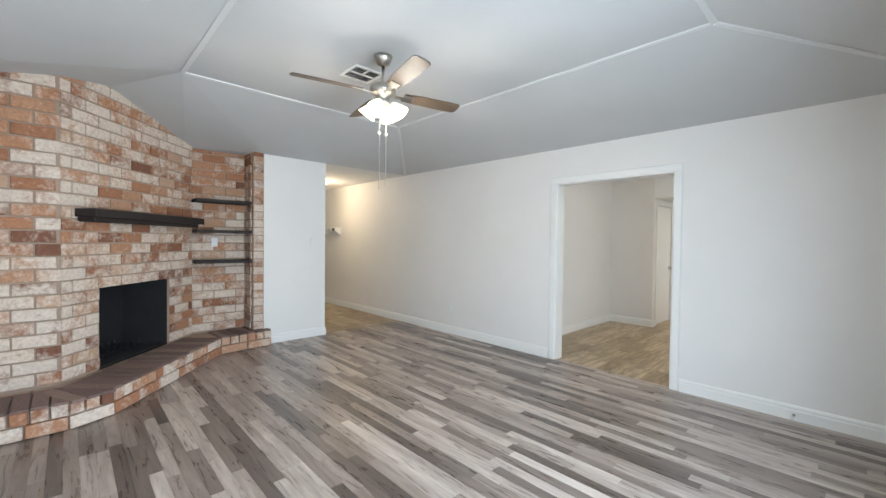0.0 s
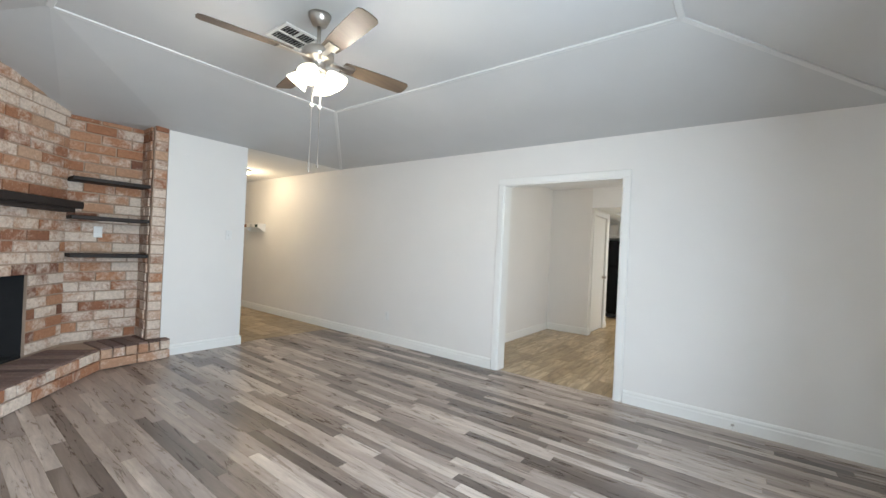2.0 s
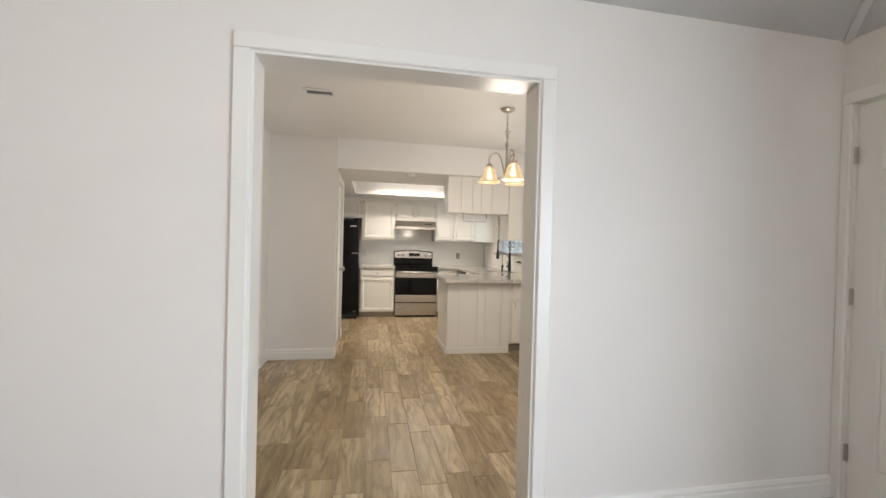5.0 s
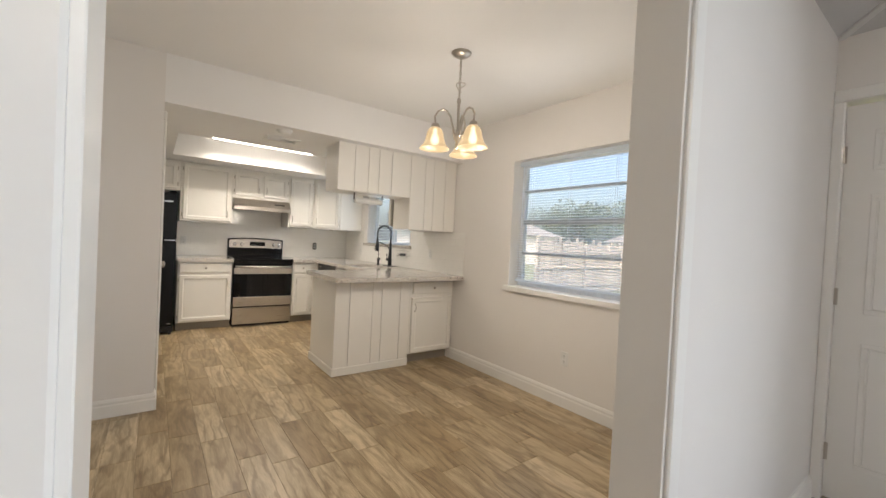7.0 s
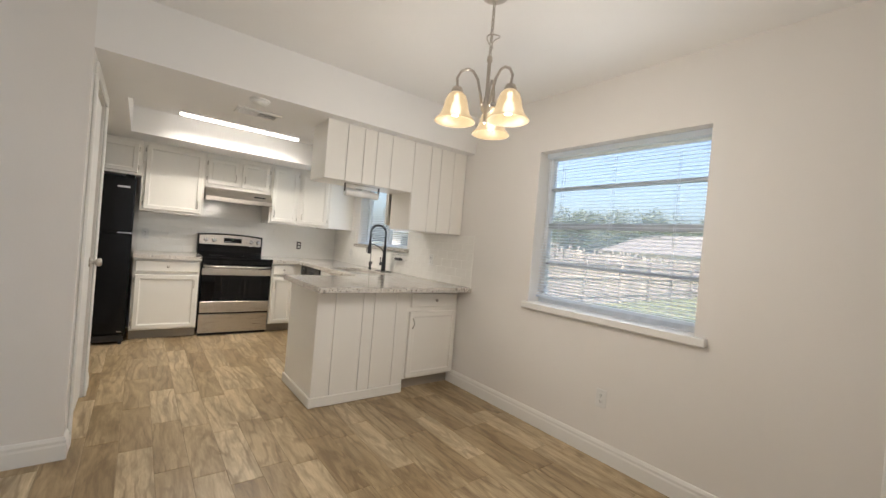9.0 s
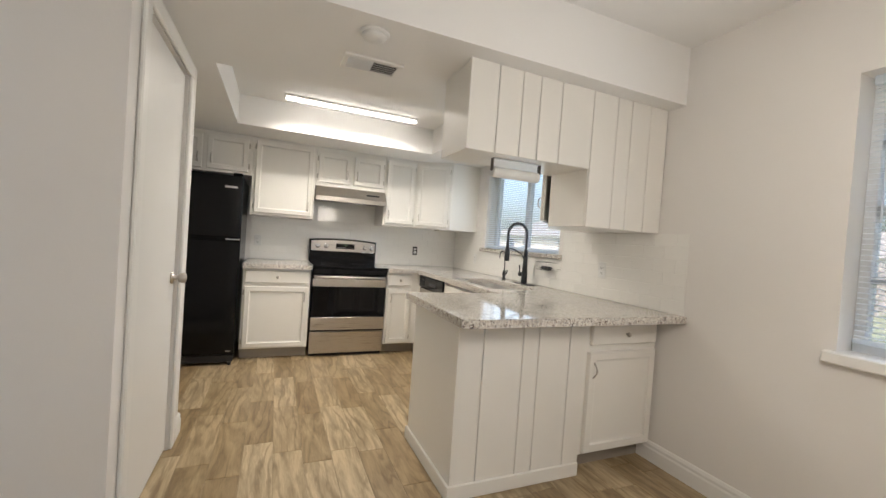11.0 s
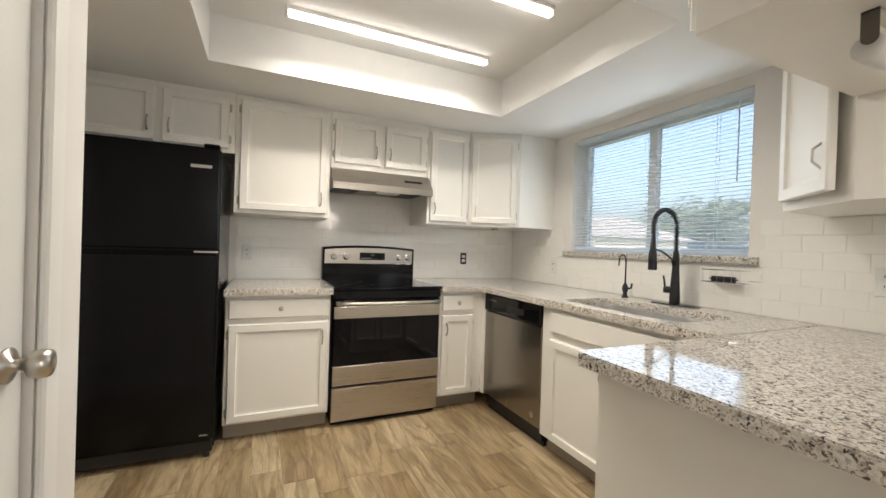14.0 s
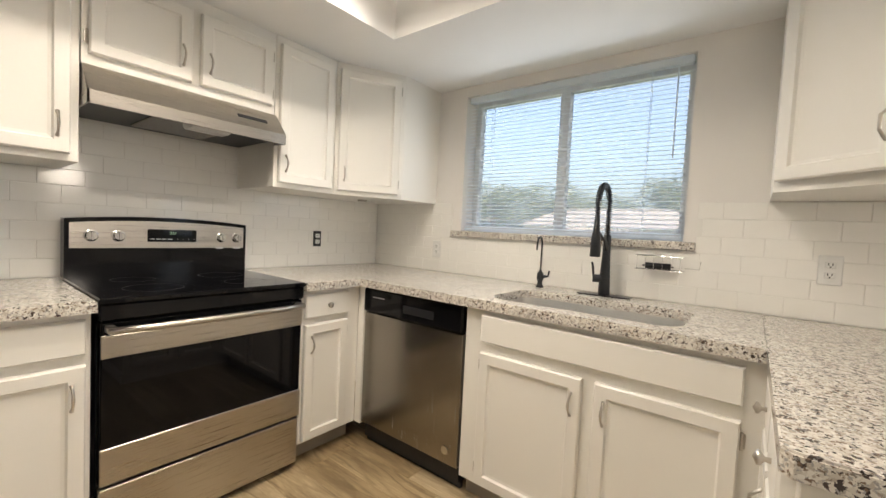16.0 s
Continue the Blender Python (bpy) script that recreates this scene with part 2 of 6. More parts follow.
MAT_GREENLED = plain("clock_digits", (0.3, 0.5, 0.3), 0.4, 0, 0, 0.16, (0.62, 0.95, 0.55))
MAT_PALE = plain("pale_print", (0.6, 0.6, 0.6), 0.4)
MAT_GREYPRINT = plain("grey_print", (0.035, 0.035, 0.035), 0.3)


def lamp_glass(name, colour, strength):
    """Frosted shade glass that the lit bulb inside makes glow."""
    m, nodes, links, b = material(name)
    b.inputs["Base Color"].default_value = (*colour, 1)
    b.inputs["Roughness"].default_value = 0.35
    b.inputs["Transmission Weight"].default_value = 0.0
    b.inputs["Emission Color"].default_value = (*colour, 1)
    n = noise_tex(nodes, links, coords(nodes, links), 9, 3)
    mr = nodes.new("ShaderNodeMapRange")
    mr.inputs["To Min"].default_value, mr.inputs["To Max"].default_value = strength * 0.8, strength * 1.15
    links.new(n, mr.inputs["Value"])
    links.new(mr.outputs[0], b.inputs["Emission Strength"])
    return m




def translucent(mat, colour, share):
    """Adds light that passes through a thin sheet."""
    nodes, links = mat.node_tree.nodes, mat.node_tree.links
    t, mix = nodes.new("ShaderNodeBsdfTranslucent"), nodes.new("ShaderNodeMixShader")
    t.inputs["Color"].default_value = (*colour, 1)
    mix.inputs[0].default_value = share
    links.new(nodes["Principled BSDF"].outputs[0], mix.inputs[1])
    links.new(t.outputs[0], mix.inputs[2])
    links.new(mix.outputs[0], nodes["Material Output"].inputs["Surface"])


translucent(MAT_CURTAIN, (0.09, 0.16, 0.26), 0.12)
translucent(MAT_BLIND, (0.86, 0.93, 1.0), 0.6)
MAT_AMBER = lamp_glass("amber_shade_glass", (0.96, 0.72, 0.40), 0.26)
MAT_SHADE = lamp_glass("white_shade_glass", (1.0, 0.92, 0.75), 1.0)

MAT_AMBER.node_tree.nodes["Principled BSDF"].inputs["Base Color"].default_value = (0.07, 0.05, 0.028, 1)


def see_through(mat, share):
    """Lets a share of the light pass a thin glass unbent."""
    nodes, links = mat.node_tree.nodes, mat.node_tree.links
    clear, mix = nodes.new("ShaderNodeBsdfTransparent"), nodes.new("ShaderNodeMixShader")
    mix.inputs[0].default_value = share
    links.new(nodes["Material Output"].inputs["Surface"].links[0].from_socket, mix.inputs[1])
    links.new(clear.outputs[0], mix.inputs[2])
    links.new(mix.outputs[0], nodes["Material Output"].inputs["Surface"])


see_through(MAT_AMBER, 0.16)


def glass(name):
    m, nodes, links, b = material(name)
    b.inputs["Base Color"].default_value = (0.96, 0.99, 1.0, 1)
    b.inputs["Roughness"].default_value = 0.0
    b.inputs["IOR"].default_value = 1.05
    b.inputs["Transmission Weight"].default_value = 1.0
    return m


MAT_GLASS = glass("window_glass")
# pale bluish scatter in the panes imitates the glare that veils the view
translucent(MAT_GLASS, (0.82, 0.93, 1.0), 0.2)


def brick_material(name, stops, lime, share):
    """Old brick, mottled, with lime left on part of its face."""
    m, nodes, links, b = material(name)
    info = nodes.new("ShaderNodeObjectInfo").outputs["Random"]
    geo = nodes.new("ShaderNodeNewGeometry").outputs["Position"]
    tone = ramp(nodes, stops)
    links.new(info, tone.inputs[0])
    broad = noise_tex(nodes, links, geo, 7, 5, 0.65, 0.6)
    fine = noise_tex(nodes, links, geo, 38, 6, 0.7, 0.4)
    grit = noise_tex(nodes, links, geo, 150, 3)
    twist = nodes.new("ShaderNodeMath")
    twist.operation, twist.inputs[1].default_value = "MULTIPLY", 7.31
    links.new(info, twist.inputs[0])
    frac = nodes.new("ShaderNodeMath")
    frac.operation = "FRACT"
    links.new(twist.outputs[0], frac.inputs[0])
    total = nodes.new("ShaderNodeMath")
    total.operation = "MULTIPLY_ADD"
    total.inputs[1].default_value = 0.42
    links.new(frac.outputs[0], total.inputs[0])
    wide = nodes.new("ShaderNodeMath")
    wide.operation, wide.inputs[1].default_value = "MULTIPLY_ADD", 0.9
    links.new(noise_tex(nodes, links, geo, 1.1, 2), wide.inputs[0])
    links.new(broad, wide.inputs[2])
    less = nodes.new("ShaderNodeMath")
    less.operation, less.inputs[1].default_value = "SUBTRACT", 0.45
    links.new(wide.outputs[0], less.inputs[0])
    links.new(less.outputs[0], total.inputs[2])
    both = nodes.new("ShaderNodeMath")
    both.operation = "MULTIPLY_ADD"
    both.inputs[1].default_value = 0.38
    links.new(fine, both.inputs[0])
    links.new(total.outputs[0], both.inputs[2])
    cover = ramp(nodes, [(1.0 - share, (0, 0, 0)), (min(1.0, 1.2 - share), (0.9, 0.9, 0.9))])
    half = nodes.new("ShaderNodeMath")
    half.operation, half.inputs[1].default_value = "MULTIPLY", 0.72
    links.new(both.outputs[0], half.inputs[0])
    links.new(half.outputs[0], cover.inputs[0])
    wash = mixed(nodes, links, cover.outputs[0], tone.outputs[0], lime)
    fr = ramp(nodes, [(0.28, (0.62, 0.58, 0.55)), (0.66, (1.1, 1.1, 1.1))])
    links.new(fine, fr.inputs[0])
    links.new(mixed(nodes, links, 0.75, wash, fr.outputs[0], "MULTIPLY"), b.inputs["Base Color"])
    b.inputs["Roughness"].default_value = 0.9
    bump(nodes, links, b, mixed(nodes, links, 0.35, fine, grit), 0.8, 0.006)
    return m


BRICKS = [(0.0, (0.20, 0.085, 0.05)), (0.25, (0.35, 0.155, 0.08)), (0.55, (0.44, 0.215, 0.115)), (0.8, (0.47, 0.265, 0.16)), (1.0, (0.52, 0.345, 0.235))]
MAT_BRICK = brick_material("whitewashed_brick", BRICKS, (0.72, 0.62, 0.525), 0.45)
MAT_HEARTHTOP = brick_material("dark_hearth_brick", [(0.0, (0.13, 0.085, 0.07)), (0.6, (0.19, 0.12, 0.10)), (1.0, (0.25, 0.17, 0.14))], (0.35, 0.28, 0.24), 0.12)


def granite():
    m, nodes, links, b = material("speckled_granite")
    geo = nodes.new("ShaderNodeNewGeometry").outputs["Position"]

    def cells(scale, warp):
        n = nodes.new("ShaderNodeTexNoise")
        n.inputs["Scale"].default_value = scale * 0.8
        links.new(geo, n.inputs["Vector"])
        w = nodes.new("ShaderNodeVectorMath")
        w.operation = "MULTIPLY_ADD"
        w.inputs[1].default_value = (warp, warp, warp)
        links.new(n.outputs["Color"], w.inputs[0])
        links.new(geo, w.inputs[2])
        v = nodes.new("ShaderNodeTexVoronoi")
        v.inputs["Scale"].default_value = scale
        links.new(w.outputs[0], v.inputs["Vector"])
        return v.outputs["Color"]

    def one(colour):
        s = nodes.new("ShaderNodeSeparateColor")
        links.new(colour, s.inputs[0])
        return s.outputs[0], s.outputs[1]

    a, a2 = one(cells(135, 0.016))
    c, c2 = one(cells(270, 0.008))
    base = ramp(nodes, [(0.0, (0.45, 0.40, 0.34)), (0.25, (0.60, 0.56, 0.50)), (0.6, (0.70, 0.665, 0.60)), (1.0, (0.76, 0.735, 0.68))])
    links.new(a, base.inputs[0])
    dark = ramp(nodes, [(0.865, (0, 0, 0)), (0.90, (1, 1, 1))])
    links.new(a2, dark.inputs[0])
    col = mixed(nodes, links, dark.outputs[0], base.outputs[0], (0.06, 0.045, 0.04))
    brown = ramp(nodes, [(0.87, (0, 0, 0)), (0.91, (1, 1, 1))])
    links.new(c, brown.inputs[0])
    col = mixed(nodes, links, brown.outputs[0], col, (0.20, 0.14, 0.10))
    grey = ramp(nodes, [(0.86, (0, 0, 0)), (0.90, (1, 1, 1))])
    links.new(c2, grey.inputs[0])
    col = mixed(nodes, links, grey.outputs[0], col, (0.36, 0.35, 0.34))
    links.new(col, b.inputs["Base Color"])
    b.inputs["Roughness"].default_value = 0.055
    return m


MAT_GRANITE = granite()

# ---- building helpers ----


def bx(x0, x1, y0, y1, z0, z1, bevel=0.0, bm=None, seg=1):
    """A box between two corners, with bevelled edges, as a bmesh (or into one)."""
    own = bmesh.new()
    bmesh.ops.create_cube(own, size=1)
    for v in own.verts:
        v.co = (x0 + (v.co.x + 0.5) * (x1 - x0), y0 + (v.co.y + 0.5) * (y1 - y0), z0 + (v.co.z + 0.5) * (z1 - z0))
    if bevel:
        bmesh.ops.bevel(own, geom=own.edges[:], offset=bevel, segments=seg, affect="EDGES")
    if bm is None:
        return own
    join(bm, own)
    return bm


def join(bm, other, m=None):
    if m is not None:
        other.transform(m)
    me = bpy.data.meshes.new("tmp")
    other.to_mesh(me)
    other.free()
    bm.from_mesh(me)
    bpy.data.meshes.remove(me)
    return bm


def lathe(profile, steps=24, axis="z"):
    """A turned shape from (radius, height) pairs."""
    bm = bmesh.new()
    rings = []
    for r, h in profile:
        ring = []
        for i in range(steps):
            a = 2 * math.pi * i / steps
            ring.append(bm.verts.new((r * math.cos(a), r * math.sin(a), h)))
        rings.append(ring)
    for a, b in zip(rings, rings[1:]):
        for i in range(steps):
            bm.faces.new((a[i], a[(i + 1) % steps], b[(i + 1) % steps], b[i]))
    for ring, r in ((rings[0], profile[0][0]), (rings[-1], profile[-1][0])):
        if r > 0.0001:
            bm.faces.new(ring)
    bmesh.ops.remove_doubles(bm, verts=bm.verts, dist=1e-5)
    bmesh.ops.recalc_face_normals(bm, faces=bm.faces)
    if axis == "y":
        bm.transform(Matrix.Rotation(radians(90), 4, "X"))
    elif axis == "x":
        bm.transform(Matrix.Rotation(radians(90), 4, "Y"))
    return bm


def rod(points, radius, steps=10, bm=None):
    """A round bar along points."""
    own = bmesh.new()
    pts = [Vector(p) for p in points]
    rings, up = [], None
    for i, p in enumerate(pts):
        d = (pts[min(i + 1, len(pts) - 1)] - pts[max(i - 1, 0)]).normalized()
        if up is None:
            up = d.orthogonal().normalized()
        up = (up - d * up.dot(d)).normalized()
        side = d.cross(up)
        r = radius[i] if isinstance(radius, (list, tuple)) else radius
        rings.append([own.verts.new(p + r * (math.cos(2 * math.pi * k / steps) * up + math.sin(2 * math.pi * k / steps) * side)) for k in range(steps)])
    for a, b in zip(rings, rings[1:]):
        for k in range(steps):
            own.faces.new((a[k], a[(k + 1) % steps], b[(k + 1) % steps], b[k]))
    own.faces.new(rings[0])
    own.faces.new(rings[-1])
    bmesh.ops.recalc_face_normals(own, faces=own.faces)
    if bm is None:
        return own
    return join(bm, own)


def prism(polygon, z0, z1, bevel=0.0):
    """An upright block over a polygon of (x, y)."""
    bm = bmesh.new()
    face = bm.faces.new([bm.verts.new((x, y, z0)) for x, y in polygon])
    out = bmesh.ops.extrude_face_region(bm, geom=[face])
    for g in out["geom"]:
        if isinstance(g, bmesh.types.BMVert):
            g.co.z = z1
    bmesh.ops.recalc_face_normals(bm, faces=bm.faces)
    if bevel:
        bmesh.ops.bevel(bm, geom=bm.edges[:], offset=bevel, segments=1, affect="EDGES")
    return bm


def linked(name, bm, mat, smooth=False):
    me = bpy.data.meshes.new(name)
    bm.to_mesh(me)
    bm.free()
    for m in mat if isinstance(mat, (list, tuple)) else [mat]:
        me.materials.append(m)
    if smooth:
        for p in me.polygons:
            p.use_smooth = True
    return new(name, me)


def part(name, bm, mat, parent, label="", smooth=False):
    ob = linked(name, bm, mat, smooth)
    ob.parent = parent
    return tagged(ob, label)


def thing(name, label, category, m=None, group="", kind=""):
    ob = new(name)
    ob.empty_display_size = 0.1
    ob.matrix_basis = m or Matrix()
    return tagged(ob, label, category, group, kind)


def structure(name, bm, mat, label, category, smooth=False):
    return tagged(linked(name, bm, mat, smooth), label, category, kind="structure")


def solid_wall(axis, at0, at1, a0, a1, z0, z1, openings=()):
    """A wall with thickness between at0 and at1 across the given axis; openings (a0, a1, z0, z1) go through it."""
    bm = bmesh.new()
    cuts = sorted({a0, a1, *[v for o in openings for v in o[:2]]})
    for p, q in zip(cuts, cuts[1:]):
        holes = sorted((o[2], o[3]) for o in openings if o[0] <= p and o[1] >= q)
        low = z0
        for h0, h1 in holes + [(z1, z1)]:
            if h0 > low:
                if axis == "x":
                    bx(at0, at1, p, q, low, h0, 0, bm)
                else:
                    bx(p, q, at0, at1, low, h0, 0, bm)
            low = h1
    bmesh.ops.remove_doubles(bm, verts=bm.verts, dist=1e-4)
    return bm


def moulding(points, profile):
    """A skirting or casing: a profile of (out, up) pairs swept on a level line of (x, y) points, out to the left of travel."""
    bm = bmesh.new()
    pts = [Vector((x, y, 0)) for x, y in points]
    rings = []
    for i, p in enumerate(pts):
        d0 = (p - pts[i - 1]).normalized() if i else None
        d1 = (pts[i + 1] - p).normalized() if i + 1 < len(pts) else None
        n0 = Vector((-d0.y, d0.x, 0)) if d0 else None
        n1 = Vector((-d1.y, d1.x, 0)) if d1 else None
        if n0 and n1:
            n = (n0 + n1).normalized()
            n = n / max(n.dot(n1), 0.3)
        else:
            n = n0 or n1
        rings.append([bm.verts.new(p + n * o + Vector((0, 0, u))) for o, u in profile])
    k = len(profile)
    for a, b in zip(rings, rings[1:]):
        for i in range(k):
            bm.faces.new((a[i], a[(i + 1) % k], b[(i + 1) % k], b[i]))
    bm.faces.new(rings[0])
    bm.faces.new(rings[-1])
    bmesh.ops.recalc_face_normals(bm, faces=bm.faces)
    return bm


SKIRT = [(0, 0), (0.016, 0), (0.016, 0.075), (0.012, 0.085), (0.013, 0.1), (0.006, 0.115), (0, 0.118)]

# ---- the large structure ----
XE, YS, XW, YN = 4.485, -0.48, -0.60, 5.43      # living room walls
XD, YD, YDN, XK = 4.63, -0.25, 3.117, 7.36      # dining room
XKE, ZK = 10.50, 2.145                          # kitchen end wall and low ceiling
ZW, ZN, ZF, ZDC = 2.46, 2.50, 2.78, 2.48        # living wall top, hall ceiling, living flat, dining ceiling
DOOR_Y0, DOOR_Y1, DOOR_Z = 1.26, 2.52, 2.085     # passage to the dining room

structure("wall_living_east", solid_wall("x", XE, XD, YS - 0.2, 10.0, 0, 2.9, [(DOOR_Y0, DOOR_Y1, 0, DOOR_Z)]), MAT_WALL, "off-white painted wall with a cased passage", "wall")
structure("wall_living_south", solid_wall("y", YS - 0.2, YS, XW - 0.2, XE, 0, 2.9, [(3.60, 4.44, 0, 2.12), (0.5, 2.4, 0.12, 2.15)]), MAT_WALL, "off-white painted wall with the front door", "wall")
structure("wall_living_west", solid_wall("x", XW - 0.2, XW, YS, 6.2, 0, 2.9), MAT_WALL, "off-white painted wall", "wall")
structure("wall_living_north", solid_wall("y", YN, YN + 0.12, 2.165, 3.03, 0, 2.9), MAT_WALL, "narrow white wall beside the brick", "wall")
structure("wall_behind_fireplace", solid_wall("y", 6.0, 6.2, XW, 3.03, 0, 2.9), MAT_WALL, "plain wall behind the fireplace", "wall")
structure("wall_hall_west", solid_wall("x", 2.91, 3.03, YN + 0.12, 10.0, 0, 2.9), MAT_WALL, "off-white hallway wall", "wall")
structure("wall_hall_end", solid_wall("y", 9.8, 10.0, 3.03, XE, 0, 2.9), MAT_WALL, "off-white wall at the hallway end", "wall")
structure("wall_dining_south", solid_wall("y", YD - 0.2, YD, XD, XKE + 0.2, 0, 2.6, [(5.435, 6.595, 0.86, 2.06), (8.40, 9.68, 1.20, 2.08)]), MAT_WALL, "off-white painted wall with two windows", "wall")
structure("wall_dining_north", solid_wall("y", YDN, YDN + 0.15, XD, XKE, 0, 2.6), MAT_WALL, "off-white painted dining room wall", "wall")
structure("wall_pantry_end", solid_wall("x", XK, XK + 0.1, 2.41, YDN, 0, 2.5), MAT_WALL, "short off-white wall beside the kitchen", "wall")
structure("wall_pantry", solid_wall("y", 2.41, 2.51, XK + 0.1, 8.47, 0, ZK, [(7.52, 8.26, 0, 2.04)]), MAT_WALL, "off-white wall with the pantry door", "wall")
structure("wall_pantry_side", solid_wall("x", 8.37, 8.47, 2.51, YDN, 0, ZK), MAT_WALL, "off-white wall beside the fridge", "wall")
structure("wall_kitchen_east", solid_wall("x", XKE, XKE + 0.2, YD, YDN, 0, 2.6), MAT_WALL, "off-white kitchen end wall", "wall")


def hip_ceiling():
    """Ceiling that slopes up from the walls to a flat middle."""
    bm = bmesh.new()
    at = {
        "sw": (-1.4, YS - 0.01, ZW), "se": (XE + 0.01, YS - 0.01, ZW), "ne": (XE + 0.01, 5.43, ZN), "n": (1.35, 5.76, ZN), "col": (2.165, 5.434, ZN),
        "nw": (-1.4, 6.2, 2.30), "w": (-1.4, 4.2, 2.30), "hip": (0.56, 4.85, 2.765),
        "isw": (1.0, 0.70, ZF), "ise": (3.25, 0.70, ZF), "ine": (3.25, 3.98, ZF), "inw": (1.0, 3.98, ZF),
    }
    v = {k: bm.verts.new(p) for k, p in at.items()}
    for loop in ("isw ise ine inw", "sw se ise isw", "se ne ine ise", "ine ne col", "ine col inw", "inw col n", "inw n hip", "n nw hip", "nw w hip", "w inw hip", "w sw isw inw"):
        bm.faces.new([v[k] for k in loop.split()])
    back = bmesh.ops.extrude_face_region(bm, geom=bm.faces[:])
    for g in back["geom"]:
        if isinstance(g, bmesh.types.BMVert):
            g.co.z += 0.1
    bmesh.ops.recalc_face_normals(bm, faces=bm.faces)
    return bm


structure("ceiling_living", hip_ceiling(), MAT_CEIL_SHADED, "white textured ceiling sloping up to a flat middle, greyed for shade", "ceiling")
structure("ceiling_hall", bx(2.165, XE, 5.432, 10.0, ZN, ZN + 0.1), MAT_CEIL, "flat white hallway ceiling", "ceiling")
structure("ceiling_niche", prism([(1.352, 5.764), (2.164, 5.438), (2.164, 6.0), (1.352, 6.0)], ZN, ZN + 0.1), MAT_CEIL_SHADED, "flat white ceiling over the brick niche, greyed for shade", "ceiling")
structure("ceiling_dining", bx(XD, XK, YD, YDN, ZDC, ZDC + 0.1), MAT_CEIL, "flat white dining room ceiling", "ceiling")


def kitchen_ceiling():
    bm = bmesh.new()
    x0, x1, y0, y1 = 8.28, 9.63, 0.48, 2.29
    for a in ((XK, x0, YD, 2.41), (x1, XKE, YD, YDN), (x0, x1, YD, y0), (x0, x1, y1, 2.41), (8.47, x1, 2.41, YDN)):
        bx(a[0], a[1], a[2], a[3], ZK, 2.40, 0, bm)
    bx(x0, x1, y0, y1, 2.40, 2.5, 0, bm)
    bx(XK, XK + 0.05, YD, 2.41, 2.40, 2.60, 0, bm)
    return bm


structure("ceiling_kitchen", kitchen_ceiling(), MAT_CEIL, "low white kitchen ceiling with a recessed light tray", "ceiling")


def batten(a, b, width=0.045, depth=0.012):
    """A flat trim strip from point to point under the ceiling."""
    a, b = Vector(a), Vector(b)
    d = b - a
    bm = bx(0, d.length, -width / 2, width / 2, -depth, depth, 0.004)
    bm.transform(Matrix.Translation(a) @ d.to_track_quat("X", "Z").to_matrix().to_4x4())
    return bm


IN = [(1.0, 0.70), (3.25, 0.70), (3.25, 3.98), (1.0, 3.98)]
OUT = [None, (XE, YS, ZW), (XE, 5.42, ZN), None]
for k in range(4):
    p, q = IN[k], IN[(k + 1) % 4]
    structure("trim", batten((*p, ZF), (*q, ZF), 0.04, 0.011), MAT_BATTEN, "white painted ceiling batten", "trim")
    if OUT[k]:
        structure("trim", batten((*p, ZF - 0.002), OUT[k], 0.04, 0.011), MAT_BATTEN, "white painted hip batten", "trim")

# skirtings
for name, line in (
    ("east", [(XE, YS + 0.02), (XE, DOOR_Y0 - 0.07)]),
    ("north_east", [(XE, DOOR_Y1 + 0.07), (XE, 9.8)]),
    ("stub", [(3.03, 6.6), (3.03, YN), (2.21, YN)]),
    ("south", [(3.53, YS), (2.0, YS)][::-1]),
    ("dining_south", [(XD, YD), (7.53, YD)]),
    ("dining_north", [(7.50, 2.41), (XK, 2.41), (XK, YDN), (XD, YDN), (XD, DOOR_Y1 + 0.02)]),
    ("dining_west", [(XD, DOOR_Y0), (XD, YD + 0.02)]),
    ("pantry", [(8.47, YDN), (8.47, 2.41), (8.34, 2.41)]),
):
    bm = moulding(line, SKIRT)
    structure("baseboard", bm, MAT_TRIM, "white painted stepped baseboard", "baseboard")


# passage lining and casing
def passage():
    ob = thing("trim", "white painted passage lining and casing", "trim", kind="structure")
    part("lining", bx(XE - 0.004, XD + 0.004, DOOR_Y0 - 0.002, DOOR_Y0 + 0.018, 0, DOOR_Z, 0.002), MAT_TRIM, ob)
    part("lining", bx(XE - 0.004, XD + 0.004, DOOR_Y1 - 0.018, DOOR_Y1 + 0.002, 0, DOOR_Z, 0.002), MAT_TRIM, ob)
    part("lining", bx(XE - 0.004, XD + 0.004, DOOR_Y0 + 0.018, DOOR_Y1 - 0.018, DOOR_Z - 0.018, DOOR_Z + 0.002, 0.002), MAT_TRIM, ob)
    for y0, y1 in ((DOOR_Y0 - 0.062, DOOR_Y0 + 0.006), (DOOR_Y1 - 0.006, DOOR_Y1 + 0.062)):
        part("casing", bx(XE - 0.018, XE - 0.001, y0, y1, 0, DOOR_Z - 0.006, 0.005), MAT_TRIM, ob)
    part("casing", bx(XE - 0.018, XE - 0.001, DOOR_Y0 - 0.062, DOOR_Y1 + 0.062, DOOR_Z - 0.006, DOOR_Z + 0.062, 0.005), MAT_TRIM, ob)


passage()


